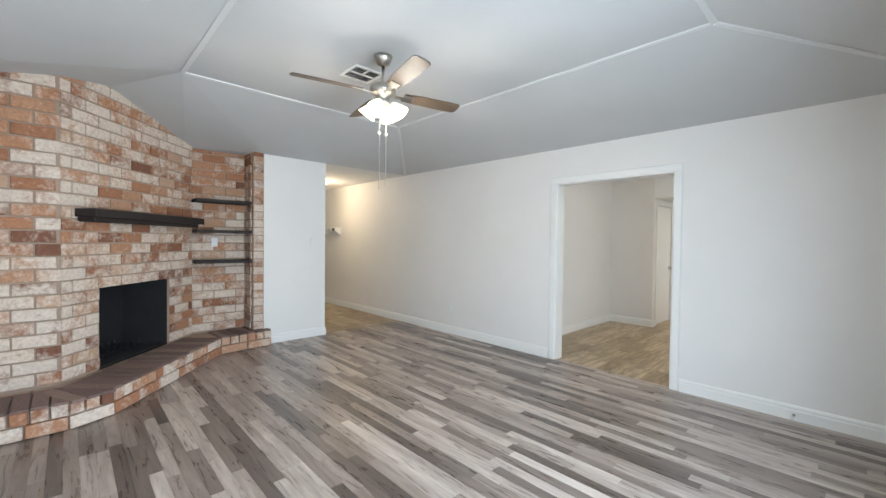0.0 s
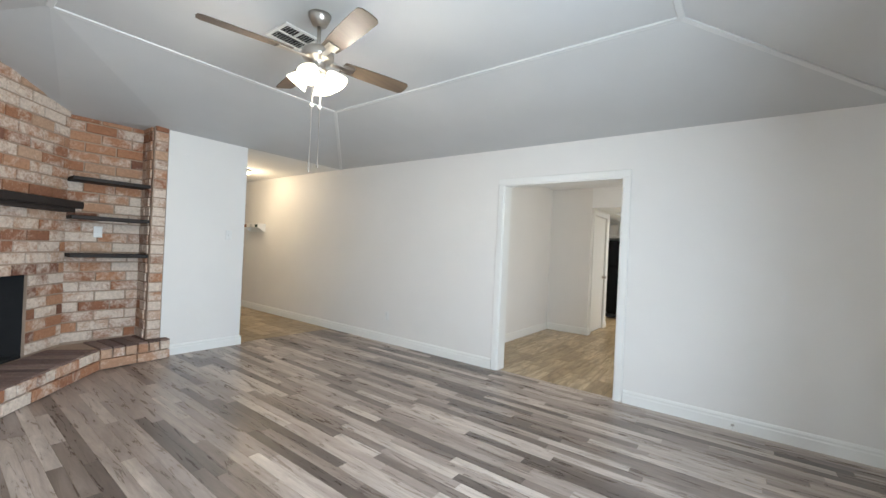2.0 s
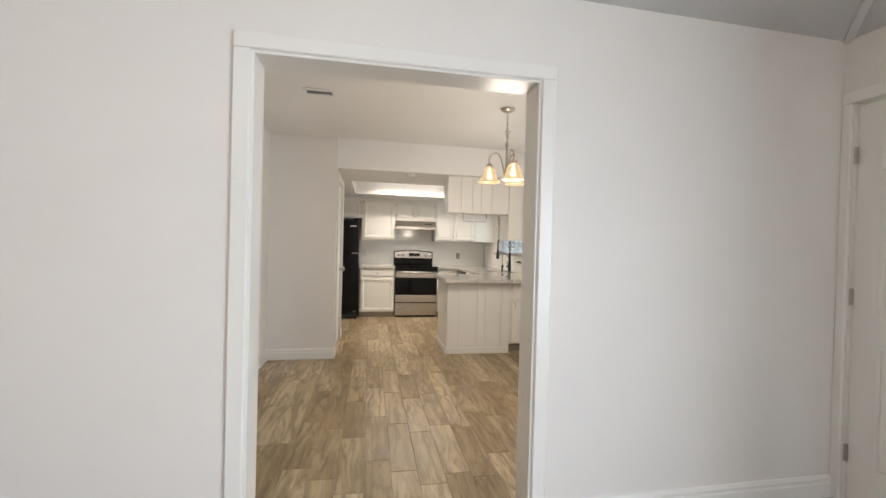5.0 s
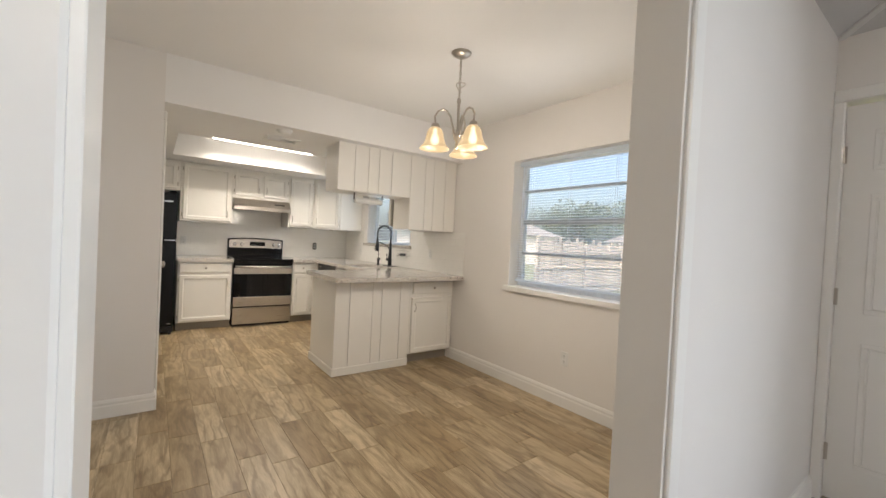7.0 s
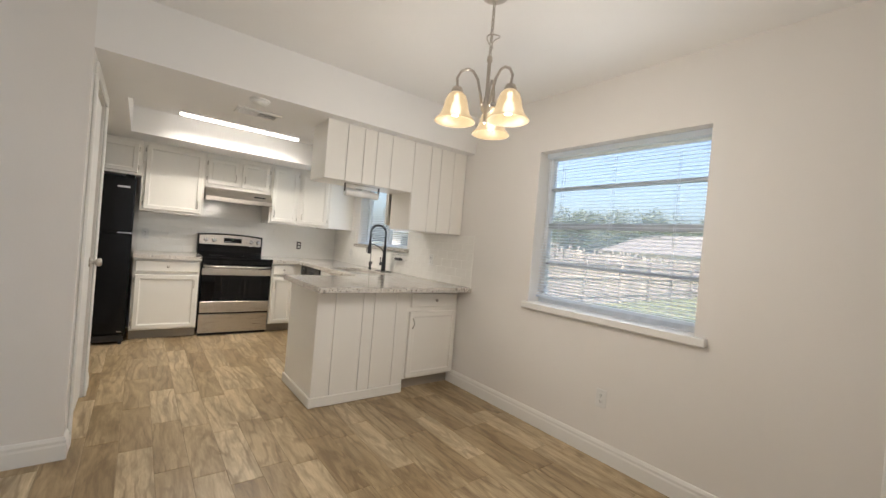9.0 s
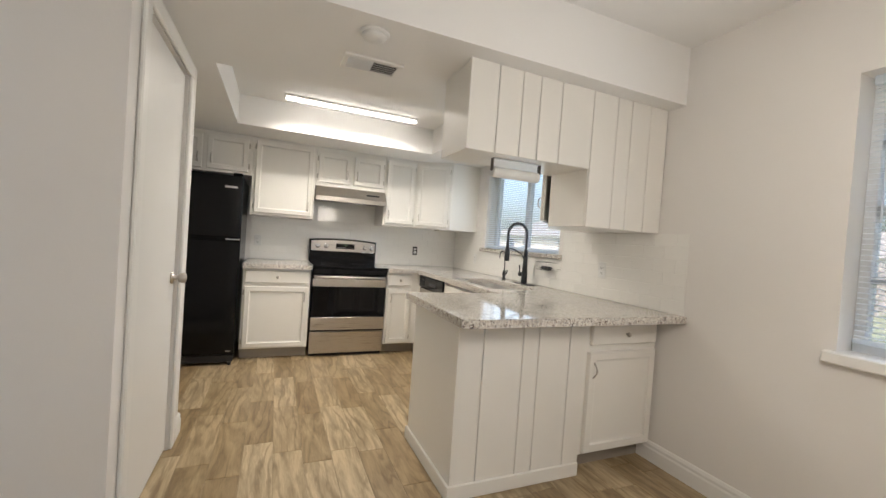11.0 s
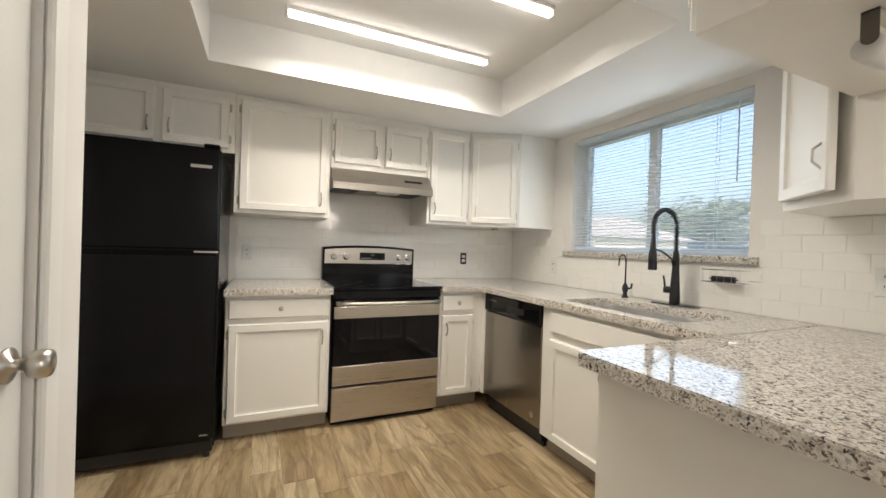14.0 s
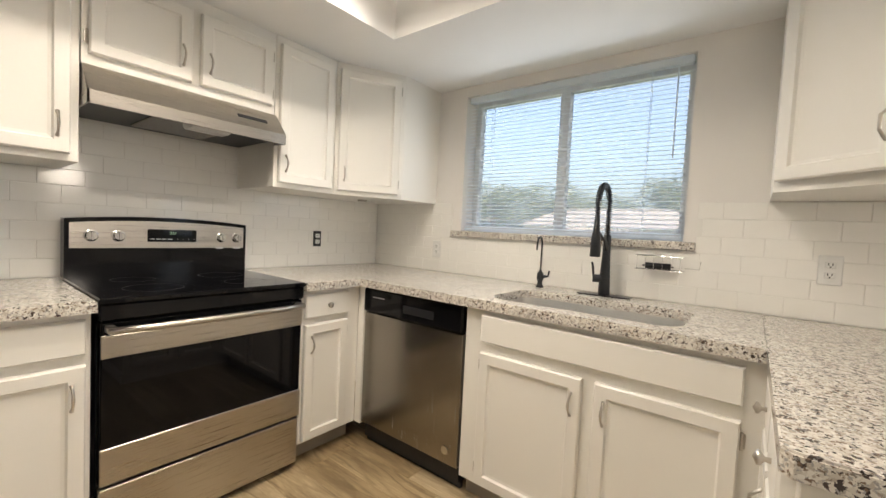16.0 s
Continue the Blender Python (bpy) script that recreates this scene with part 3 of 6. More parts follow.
def panelled_leaf(w, h, panels, t=0.04, depth=0.009):
    """A moulded door leaf: front towards -y, from x 0 to w, z 0 to h; panels (x0, x1, z0, z1) are sunk."""
    bm = bx(0, w, 0, t, 0, h, 0.003)
    own = bmesh.new()
    for x0, x1, z0, z1 in panels:
        o = 0.022
        bx(x0 + o * 1.3, x1 - o * 1.3, -0.004, 0.002, z0 + o * 1.3, z1 - o * 1.3, 0.003, own)
        for a in ((x0, x1, z0, z0 + o), (x0, x1, z1 - o, z1), (x0, x0 + o, z0 + o, z1 - o), (x1 - o, x1, z0 + o, z1 - o)):
            bx(a[0], a[1], -0.005, 0.002, a[2], a[3], 0.002, own)
    return join(bm, own)


def round_knob(parent, x, y, z, out=-1):
    bm = lathe([(0.033, 0), (0.033, 0.006), (0.012, 0.010), (0.011, 0.028), (0.024, 0.036), (0.028, 0.05), (0.025, 0.064), (0.010, 0.068)], 20)
    bm.transform(Matrix.Translation((x, y, z)) @ Matrix.Rotation(radians(90), 4, "X"))
    return part("door_knob", bm, MAT_NICKEL, parent, "brushed nickel knob", True)


def hinge(parent, x, y, z, h=0.09):
    bm = rod([(x, y - 0.006, z - h / 2), (x, y - 0.006, z + h / 2)], 0.006, 8)
    bx(x - 0.014, x + 0.014, y - 0.003, y + 0.001, z - h / 2, z + h / 2, 0, bm)
    return part("hinge", bm, MAT_NICKEL, parent, "nickel hinge")


def front_door():
    m = pose(4.44, YS - 0.03, 0.01, 0, 0, 180)
    ob = thing("front_door", "closed white six-panel front door", "door", m, kind="structure")
    w, h = 0.84, 2.09
    x = [0.11, 0.38, 0.46, 0.73]
    panels = [(x[0], x[1], 0.2, 0.85), (x[2], x[3], 0.2, 0.85), (x[0], x[1], 1.0, 1.62), (x[2], x[3], 1.0, 1.62), (x[0], x[1], 1.74, 1.95), (x[2], x[3], 1.74, 1.95)]
    part("leaf", panelled_leaf(w - 0.006, h, panels), MAT_DOOR, ob)
    for z in (0.25, 1.08, 1.83):
        hinge(ob, 0.0, -0.012, z)
    round_knob(ob, w - 0.07, -0.001, 0.95)
    for x0, x1 in ((-0.045, 0.0), (w, w + 0.065)):
        part("casing", bx(x0, x1, -0.05, -0.031, -0.01, 2.105, 0.005), MAT_TRIM, ob)
    part("casing", bx(-0.045, w + 0.065, -0.05, -0.031, 2.105, 2.17, 0.005), MAT_TRIM, ob)


front_door()


def pantry_door():
    m = pose(7.525, 2.425, 0.012, 0, 0, 0)
    ob = thing("pantry_door", "closed flat white pantry door with a nickel knob", "door", m, kind="structure")
    part("leaf", bx(0, 0.73, 0, 0.035, 0, 2.02, 0.003), MAT_DOOR, ob)
    for z in (0.22, 1.8):
        hinge(ob, 0.0, -0.004, z)
    round_knob(ob, 0.67, -0.001, 0.945)
    for x0, x1 in ((-0.07, -0.006), (0.736, 0.80)):
        part("casing", bx(x0, x1, -0.033, -0.016, -0.012, 2.03, 0.005), MAT_TRIM, ob)
    part("casing", bx(-0.07, 0.80, -0.033, -0.016, 2.03, 2.094, 0.005), MAT_TRIM, ob)


pantry_door()


# windows
def window(name, label, x0, x1, z0, z1, upright, bars):
    """A window in the south wall: recessed frame, panes, and a blind of slats in front."""
    ob = thing(name, label, "window", kind="structure")
    yf = YD - 0.12
    f = 0.04
    fr = bmesh.new()
    for a in ((x0, x1, z0, z0 + f), (x0, x1, z1 - f, z1), (x0, x0 + f, z0 + f, z1 - f), (x1 - f, x1, z0 + f, z1 - f)):
        bx(a[0], a[1], yf - 0.06, yf, a[2], a[3], 0.004, fr)
    part("window_frame", fr, MAT_VINYL, ob)
    if upright:
        xm = (x0 + x1) / 2 + 0.02
        part("mullion", bx(xm - 0.03, xm + 0.03, yf - 0.05, yf + 0.004, z0 + f, z1 - f, 0.004), MAT_VINYL, ob)
        spans = [(x0 + f, xm - 0.03, z0 + f, z1 - f), (xm + 0.03, x1 - f, z0 + f, z1 - f)]
    else:
        zs = [z0 + f] + bars + [z1 - f]
        for z in bars:
            thick = 0.022 if abs(z - bars[len(bars) // 2]) < 0.01 else 0.011
            part("glazing_bar", bx(x0 + f, x1 - f, yf - 0.05, yf + 0.002, z - thick, z + thick, 0.003), MAT_BAR_SHADED, ob)
        spans = [(x0 + f, x1 - f, a + 0.011, b - 0.011) for a, b in zip(zs, zs[1:])]
    for a in spans:
        pane = part("pane", bx(a[0], a[1], yf - 0.032, yf - 0.028, a[2], a[3]), MAT_GLASS, ob)
        pane.visible_shadow = False
    return ob


window("window_1", "white-framed dining room window with muntin bars", 5.435, 6.595, 0.90, 2.06, False, [1.205, 1.50, 1.785])
window("window_2", "white-framed sliding kitchen window", 8.40, 9.68, 1.20, 2.08, True, [])


def blind(label, x0, x1, z0, z1, y, pitch, tilt, width=0.023):
    ob = thing("window_blind", label, "blind", pose((x0 + x1) / 2, y, z0))
    w, h = (x1 - x0) / 2, z1 - z0
    part("headrail", bx(-w, w, -0.018, 0.018, h - 0.038, h, 0.004), MAT_BLIND, ob)
    part("bottom_rail", bx(-w, w, -0.014, 0.014, 0.0, 0.02, 0.004), MAT_BLIND, ob)
    slat = bmesh.new()
    rows = []
    for k in range(5):
        s = (k / 4 - 0.5) * width
        lift = 0.0022 * (1 - (2 * k / 4 - 1) ** 2)
        rows.append([slat.verts.new((x, s, lift)) for x in (-w + 0.004, w - 0.004)])
    for a, b in zip(rows, rows[1:]):
        slat.faces.new((a[0], a[1], b[1], b[0]))
    slat.transform(Matrix.Rotation(radians(tilt), 4, "X"))
    me = bpy.data.meshes.new("slat")
    slat.to_mesh(me)
    slat.free()
    me.materials.append(MAT_BLIND)
    n = int((h - 0.06) / pitch)
    for k in range(n):
        s = new("slat", me)
        s.parent = ob
        s.location = (0, 0, 0.03 + k * pitch)
        s.rotation_euler = (radians(random.uniform(-2, 2)), 0, 0)
    for x in (-w * 0.72, 0.0, w * 0.72):
        part("ladder_cord", rod([(x, -0.014, 0.01), (x, -0.014, h - 0.03)], 0.0012, 5), MAT_BLIND, ob)
        part("ladder_cord", rod([(x, 0.014, 0.01), (x, 0.014, h - 0.03)], 0.0012, 5), MAT_BLIND, ob)
    part("tilt_wand", rod([(-w + 0.06 if x0 > 7 else w - 0.06, 0.024, h - 0.05), (-w + 0.06 if x0 > 7 else w - 0.06, 0.026, h * 0.45)], 0.004, 6), MAT_BLIND, ob)
    return ob


blind("white mini blind with half-open slats in the dining window", 5.455, 6.575, 0.945, 2.055, YD - 0.075, 0.0225, -9)
blind("white mini blind with half-open slats over the sink", 8.412, 9.668, 1.207, 2.077, YD - 0.034, 0.0225, -18)
structure("window_sill", bx(5.37, 6.63, YD - 0.115, YD + 0.04, 0.855, 0.903, 0.005), MAT_TRIM, "white painted window stool and apron", "sill")
structure("window_sill", bx(8.35, 9.75, YD - 0.115, YD + 0.03, 1.163, 1.203, 0.004), MAT_GRANITE, "speckled granite window sill", "sill")

# ---- fireplace ----
FA, FB = Vector((0.25, 4.45, 0)), Vector((1.40, 5.70, 0))
COURSE, BRICKL, JOINT = 0.102, 0.256, 0.013


def brick_mesh(name, length, height, depth, mat):
    key = (name, round(length, 2), round(height, 3))
    if key not in PIECES:
        bm = bx(-length / 2, length / 2, -depth / 2, depth / 2, -height / 2, height / 2, 0.004)
        for v in bm.verts:
            v.co += noise.noise_vector(v.co * 31 + Vector((length * 9, 0, 0))) * 0.0025
        me = bpy.data.meshes.new(name)
        bm.to_mesh(me)
        bm.free()
        me.materials.append(mat)
        PIECES[key] = me
    return PIECES[key]


PIECES = {}


def brick_face(parent, a, b, z0, top, hole=None, shift=0.0, depth=0.05, mat=None, skip_ends=0.0):
    """Running-bond bricks as single objects on the upright face from a to b (room on the right hand of a to b)."""
    a, b = Vector((a[0], a[1], 0)), Vector((b[0], b[1], 0))
    d = b - a
    length, u = d.length, d.normalized()
    out = Vector((u.y, -u.x, 0))
    turn = math.atan2(u.y, u.x)
    row, z = 0, z0
    while z < top - 0.02:
        s = -BRICKL * (0.5 if row % 2 else 0.0) - shift
        while s < length:
            p, q = max(s, 0.0), min(s + BRICKL, length)
            s += BRICKL
            bits = [(p, q)]
            zc = z + COURSE / 2
            if hole and hole[2] - 0.03 < zc < hole[3]:
                bits = [(p, min(q, hole[0])), (max(p, hole[1]), q)]
            for p1, q1 in bits:
                if q1 - p1 < 0.035:
                    continue
                ob = new("brick", brick_mesh("brick", q1 - p1 - JOINT, COURSE - JOINT, depth, mat or MAT_BRICK))
                at = a + u * ((p1 + q1) / 2) + out * (random.uniform(-0.003, 0.004) - depth / 2 + 0.012)
                ob.parent = parent
                ob.location = (at.x, at.y, zc)
                ob.rotation_euler = (random.uniform(-0.006, 0.006), random.uniform(-0.008, 0.008), turn + random.uniform(-0.006, 0.006))
        z += COURSE
        row += 1


def fireplace():
    ob = thing("fireplace", "whitewashed red brick corner fireplace with shelves", "fireplace", kind="")
    u = (FB - FA).normalized()
    n = Vector((u.y, -u.x, 0))
    s0, s1, zt = 0.365, 1.29, 0.975

    def along(s, off=0.0):
        p = FA + u * s + n * off
        return (p.x, p.y)

    # mortar body, with the firebox left open
    for poly, z0, z1 in (
        ([(XW, 4.452), (FA.x, 4.452), (FA.x, 6.0), (XW, 6.0)], 0.0, 2.80),
        ([along(0), along(s0), along(s0, -0.5), (FA.x, 5.2)], 0.0, 2.80),
        ([along(s1), along(1.70), (1.40, 6.0), (0.95, 6.0), along(s1, -0.5)], 0.0, 2.80),
        ([along(s0), along(s1), along(s1, -0.5), along(s0, -0.5)], zt, 2.80),
        ([along(s0, -0.46), along(s1, -0.46), along(s1, -0.6), along(s0, -0.6)], 0.0, 2.80),
        ([(1.40, 5.752), (2.03, 5.752), (2.03, 6.0), (1.40, 6.0)], 0.0, 2.80),
        ([(2.032, 5.432), (2.163, 5.432), (2.163, 6.0), (2.032, 6.0)], 0.0, 2.80),
    ):
        part("mortar", prism(poly, z0, z1), MAT_MORTAR, ob, "grey-brown mortar")
    box = bmesh.new()
    for poly, z0, z1 in (
        ([along(s0 + 0.002, -0.02), along(s1 - 0.002, -0.02), along(s1 - 0.1, -0.455), along(s0 + 0.1, -0.455)], 0.19, 0.212),
        ([along(s0 + 0.1, -0.44), along(s1 - 0.1, -0.44), along(s1 - 0.1, -0.455), along(s0 + 0.1, -0.455)], 0.212, zt - 0.002),
        ([along(s0 + 0.003, -0.02), along(s0 + 0.1, -0.45), along(s0 + 0.003, -0.45)], 0.212, zt - 0.002),
        ([along(s1 - 0.003, -0.02), along(s1 - 0.1, -0.45), along(s1 - 0.003, -0.45)], 0.212, zt - 0.002),
    ):
        join(box, prism(poly, z0, z1))
    part("firebox", box, MAT_SOOT, ob, "soot-black firebox")
    grate = bmesh.new()
    for k in range(6):
        s = s0 + 0.22 + k * 0.08
        pts = [(*along(s, -0.10), 0.33), (*along(s, -0.12), 0.27), (*along(s, -0.35), 0.27), (*along(s, -0.37), 0.31)]
        rod(pts, 0.007, 6, grate)
    for off in (-0.15, -0.32):
        rod([(*along(s0 + 0.2, off), 0.262), (*along(s0 + 0.64, off), 0.262)], 0.007, 6, grate)
        for s in (s0 + 0.22, s0 + 0.62):
            rod([(*along(s, off), 0.262), (*along(s, off), 0.212)], 0.007, 6, grate)
    part("grate", grate, MAT_BLACKMATT, ob, "black iron log grate")
    part("lintel", prism([along(s0 - 0.02, 0.005), along(s1 + 0.02, 0.005), along(s1 + 0.02, -0.06), along(s0 - 0.02, -0.06)], zt - 0.012, zt), MAT_BLACKMATT, ob)
    # mantel beam with a stepped lower edge
    mant = prism([along(0.12, 0.19), along(1.65, 0.19), along(1.65, 0.0), along(0.12, 0.0)], 1.555, 1.625, 0.006)
    join(mant, prism([along(0.15, 0.15), along(1.60, 0.15), along(1.60, 0.0), along(0.15, 0.0)], 1.515, 1.557, 0.006))
    part("mantel", mant, MAT_DARKWOOD, ob, "dark stained wooden mantel beam")
    for z in (1.85, 1.475, 1.10):
        part("shelf", bx(1.405, 2.03, 5.47, 5.75, z - 0.018, z + 0.018, 0.003), MAT_DARKWOOD, ob, "dark wooden shelf")
    brick_face(ob, (XW, 4.45), (0.262, 4.45), 0.21, 2.72, shift=0.06)
    brick_face(ob, (FA.x, FA.y), (FB.x, FB.y), 0.21, 2.79, (s0, s1, 0.2, zt), 0.03)
    brick_face(ob, (1.40, 5.75), (2.03, 5.75), 0.21, 2.50)
    brick_face(ob, (2.03, 5.75), (2.03, 5.47), 0.21, 2.50)
    brick_face(ob, (2.03, 5.43), (2.163, 5.43), 0.21, 2.50)
    # raised hearth: a stretcher course, a soldier-like edge course and a brick top
    line = [(XW, 3.9), (0.30, 3.9), (0.56, 4.02), (1.62, 5.26), (2.235, 5.33)]
    inner = [(XW, 3.93), (0.295, 3.93), (0.535, 4.04), (1.60, 5.29), (2.21, 5.36)]
    part("hearth_core", prism(inner + [(2.205, 5.428), (2.03, 5.43), (2.03, 5.74), (1.41, 5.74), (0.25, 4.44), (XW, 4.44)], 0.0, 0.188), MAT_MORTAR, ob)
    for a, b in zip(line, line[1:]):
        va, vb = Vector((*a, 0)), Vector((*b, 0))
        d = vb - va
        w = d.normalized()
        out = Vector((w.y, -w.x, 0))
        turn = math.atan2(w.y, w.x)
        for pitch, z, h, nm in ((BRICKL, 0.052, 0.091, "brick"), (0.098, 0.15, 0.084, "brick")):
            k = max(1, round(d.length / pitch))
            step = d.length / k
            for i in range(k):
                p = va + w * (step * (i + 0.5)) - out * 0.03
                o = new(nm, brick_mesh(nm, step - JOINT, h, 0.07, MAT_BRICK))
                o.parent, o.location = ob, (p.x, p.y, z + random.uniform(-0.002, 0.002))
                o.rotation_euler = (0, 0, turn + random.uniform(-0.012, 0.012))
        k = max(1, round(d.length / 0.1))
        step = d.length / k
        for i in range(k):
            deep = 0.42 if d.length > 0.5 else 0.36
            p = va + w * (step * (i + 0.5)) - out * (deep / 2 + 0.008)
            o = new("brick", brick_mesh("hearth_brick", step - 0.009, 0.02, deep, MAT_HEARTHTOP))
            o.parent, o.location = ob, (p.x, p.y, 0.199 + random.uniform(-0.0015, 0.0015))
            o.rotation_euler = (0, 0, turn + random.uniform(-0.01, 0.01))
    return ob


fireplace()

# ---- living room things ----


def ceiling_fan():
    ob = thing("ceiling_fan", "four-blade ceiling fan with brushed nickel motor and lit glass shades", "ceiling fan", pose(2.04, 2.56, ZF, 0, 0, 0))
    part("canopy", lathe([(0.02, -0.075), (0.045, -0.065), (0.066, -0.02), (0.07, 0.0)]), MAT_NICKEL, ob, "brushed nickel canopy", True)
    part("downrod", rod([(0, 0, -0.07), (0, 0, -0.22)], 0.012, 12), MAT_NICKEL, ob, "", True)
    part("motor", lathe([(0.03, -0.205), (0.075, -0.215), (0.10, -0.235), (0.10, -0.275), (0.085, -0.29), (0.05, -0.302), (0.05, -0.34), (0.062, -0.35), (0.05, -0.37), (0.012, -0.375)]), MAT_NICKEL, ob, "brushed nickel motor housing", True)
    for k in range(4):
        a = -13 + 90 * k
        m = Matrix.Rotation(radians(a), 4, "Z") @ Matrix.Translation((0, 0, -0.275)) @ Matrix.Rotation(radians(-13), 4, "X")
        outline = [(0.17, -0.050), (0.30, -0.060), (0.52, -0.066), (0.645, -0.064), (0.665, -0.045), (0.67, 0.0), (0.665, 0.045), (0.645, 0.064), (0.52, 0.066), (0.30, 0.060), (0.17, 0.050)]
        bm = prism(outline, -0.003, 0.003)
        bm.transform(m)
        blade = part("blade", bm, MAT_BLADE, ob, "walnut-brown wooden fan blade")
        arm = bx(0.07, 0.23, -0.018, 0.018, -0.012, -0.004, 0.002)
        bx(0.17, 0.25, -0.035, 0.035, -0.010, -0.004, 0.002, arm)
        arm.transform(m)
        part("blade_iron", arm, MAT_NICKEL, blade, "nickel blade iron")
    for k in range(4):
        a = radians(35 + 90 * k)
        m = Matrix.Translation((0.075 * math.cos(a), 0.075 * math.sin(a), -0.362)) @ Matrix.Rotation(a, 4, "Z") @ Matrix.Rotation(radians(-38), 4, "Y")
        bm = lathe([(0.018, 0.0), (0.03, -0.012), (0.05, -0.05), (0.066, -0.085), (0.070, -0.10), (0.066, -0.10), (0.046, -0.05), (0.015, -0.006)], 20)
        bm.transform(m)
        part("shade", bm, MAT_SHADE, ob, "lit frosted glass shade", True)
        spot = ob.matrix_basis @ m @ Vector((0, 0, -0.115))
        lamp("fan_bulb", "POINT", 4.2, WARM, Matrix.Translation(spot), radius=0.04)
    for x, low in ((-0.03, -0.98), (0.03, -0.94)):
        part("pull_chain", rod([(x, 0.0, -0.36), (x, 0.0, low)], 0.003, 6), MAT_NICKEL, ob)
        part("pull_knob", lathe([(0.001, low - 0.03), (0.006, low - 0.022), (0.004, low), (0.001, low + 0.005)], 10), MAT_NICKEL, ob, "", True).location = (x, 0, 0)
        part("chain_coupler", lathe([(0.003, -0.57), (0.011, -0.578), (0.011, -0.592), (0.003, -0.60)], 10), MAT_NICKEL, ob, "", True).location = (x, 0, 0)


ceiling_fan()


def vent(label, x, y, z, w, d, slats, turn=0, split=True, parent=None, two_way=False):
    ob = thing("ceiling_vent", label, "vent", pose(x, y, z - 0.001, 0, 0, turn))
    part("backing", bx(-w / 2 + 0.02, w / 2 - 0.02, -d / 2 + 0.02, d / 2 - 0.02, -0.004, -0.001), MAT_DARKSLOT, ob, "dark duct opening")
    fr = bmesh.new()
    for a in ((-w / 2, w / 2, -d / 2, -d / 2 + 0.025), (-w / 2, w / 2, d / 2 - 0.025, d / 2), (-w / 2, -w / 2 + 0.025, -d / 2 + 0.025, d / 2 - 0.025), (w / 2 - 0.025, w / 2, -d / 2 + 0.025, d / 2 - 0.025)):
        bx(*a, -0.012, 0.0, 0.002, fr)
    if split:
        bx(-0.008, 0.008, -d / 2 + 0.025, d / 2 - 0.025, -0.012, -0.002, 0, fr)
        bx(-w / 2 + 0.025, -0.008, -0.008, 0.008, -0.012, -0.002, 0, fr)
    part("frame", fr, MAT_TRIM, ob)
    for k in range(slats):
        y0 = -d / 2 + 0.03 + (d - 0.06) * (k + 0.5) / slats
        for s0, s1, tilt in (((-w / 2 + 0.02, 0.0, 62), (0.0, w / 2 - 0.02, -8)) if two_way else ((-w / 2 + 0.02, w / 2 - 0.02, 40),)):
            sl = bx(s0, s1, -0.0008, 0.0008, -0.008, 0.004)
            sl.transform(Matrix.Translation((0, y0, -0.006)) @ Matrix.Rotation(radians(tilt), 4, "X"))
            part("slat", sl, MAT_TRIM, ob)
    return ob


vent("white louvred ceiling vent beside the fan", 2.09, 2.94, ZF, 0.27, 0.27, 10, 90)


def wall_plate(label, x, y, z, facing, kind="outlet", bare=False):
    """A switch or outlet plate on a wall; facing is the turn about z of its front, which looks to -y at 0."""
    ob = thing("wall_switch" if kind == "switch" else "wall_outlet", label, "switch" if kind == "switch" else "outlet", pose(x, y, z, 0, 0, facing))
    if bare:
        part("box", bx(-0.030, 0.030, -0.003, 0.0, -0.052, 0.052, 0.001), MAT_DARKSLOT, ob, "dark open wall box")
    else:
        part("plate", bx(-0.036, 0.036, -0.006, 0.0, -0.058, 0.058, 0.003), MAT_PLASTIC, ob)
    if kind == "switch":
        part("toggle", bx(-0.005, 0.005, -0.018, -0.005, -0.012, 0.004, 0.002), MAT_PLASTIC, ob)
    else:
        for zz in (-0.02, 0.02):
            r = part("receptacle", bx(-0.017, 0.017, -0.009, -0.003, zz - 0.014, zz + 0.014, 0.004), MAT_PLASTIC, ob)
            for xx in (-0.006, 0.006):
                part("slot", bx(xx - 0.0014, xx + 0.0014, -0.0096, -0.0085, zz - 0.001, zz + 0.008), MAT_DARKSLOT, r)
            part("slot", bx(-0.0025, 0.0025, -0.0096, -0.0085, zz - 0.010, zz - 0.005), MAT_DARKSLOT, r)
    return ob


wall_plate("white duplex outlet low on the living room wall", XE, 4.26, 0.37, -90)
wall_plate("white light switch on the narrow white wall", 2.84, YN, 1.38, 0, "switch")
wall_plate("white light switch on the hallway wall", XE, 8.26, 1.40, -90, "switch")
wall_plate("white switch plate on the brick niche", 1.66, 5.737, 1.34, 0, "switch")
wall_plate("white duplex outlet below the dining window", 5.93, YD, 0.385, 180)
wall_plate("white duplex outlet on tiled wall beside the fridge", XKE - 0.008, 2.11, 1.12, -90)
wall_plate("uncovered outlet in a dark wall box above the counter", XKE - 0.008, 0.30, 1.10, -90, bare=True)
wall_plate("white duplex outlet on tiled wall beside the sink", 7.90, YD + 0.008, 1.12, 180)
wall_plate("small white outlet plate near the tiled corner", 9.87, YD + 0.008, 1.07, 180)


def door_stop():
    ob = thing("door_stop", "short steel door stop on the baseboard", "door stop", pose(XE - 0.016, 0.375, 0.045, 0, -90, 0))
    part("spring", lathe([(0.011, 0.0), (0.011, 0.006), (0.005, 0.008), (0.005, 0.06), (0.008, 0.062)], 12), MAT_NICKEL, ob, "", True)
    part("tip", lathe([(0.008, 0.062), (0.009, 0.066), (0.008, 0.078), (0.003, 0.08)], 12), MAT_PLASTIC, ob, "white rubber tip", True)


door_stop()


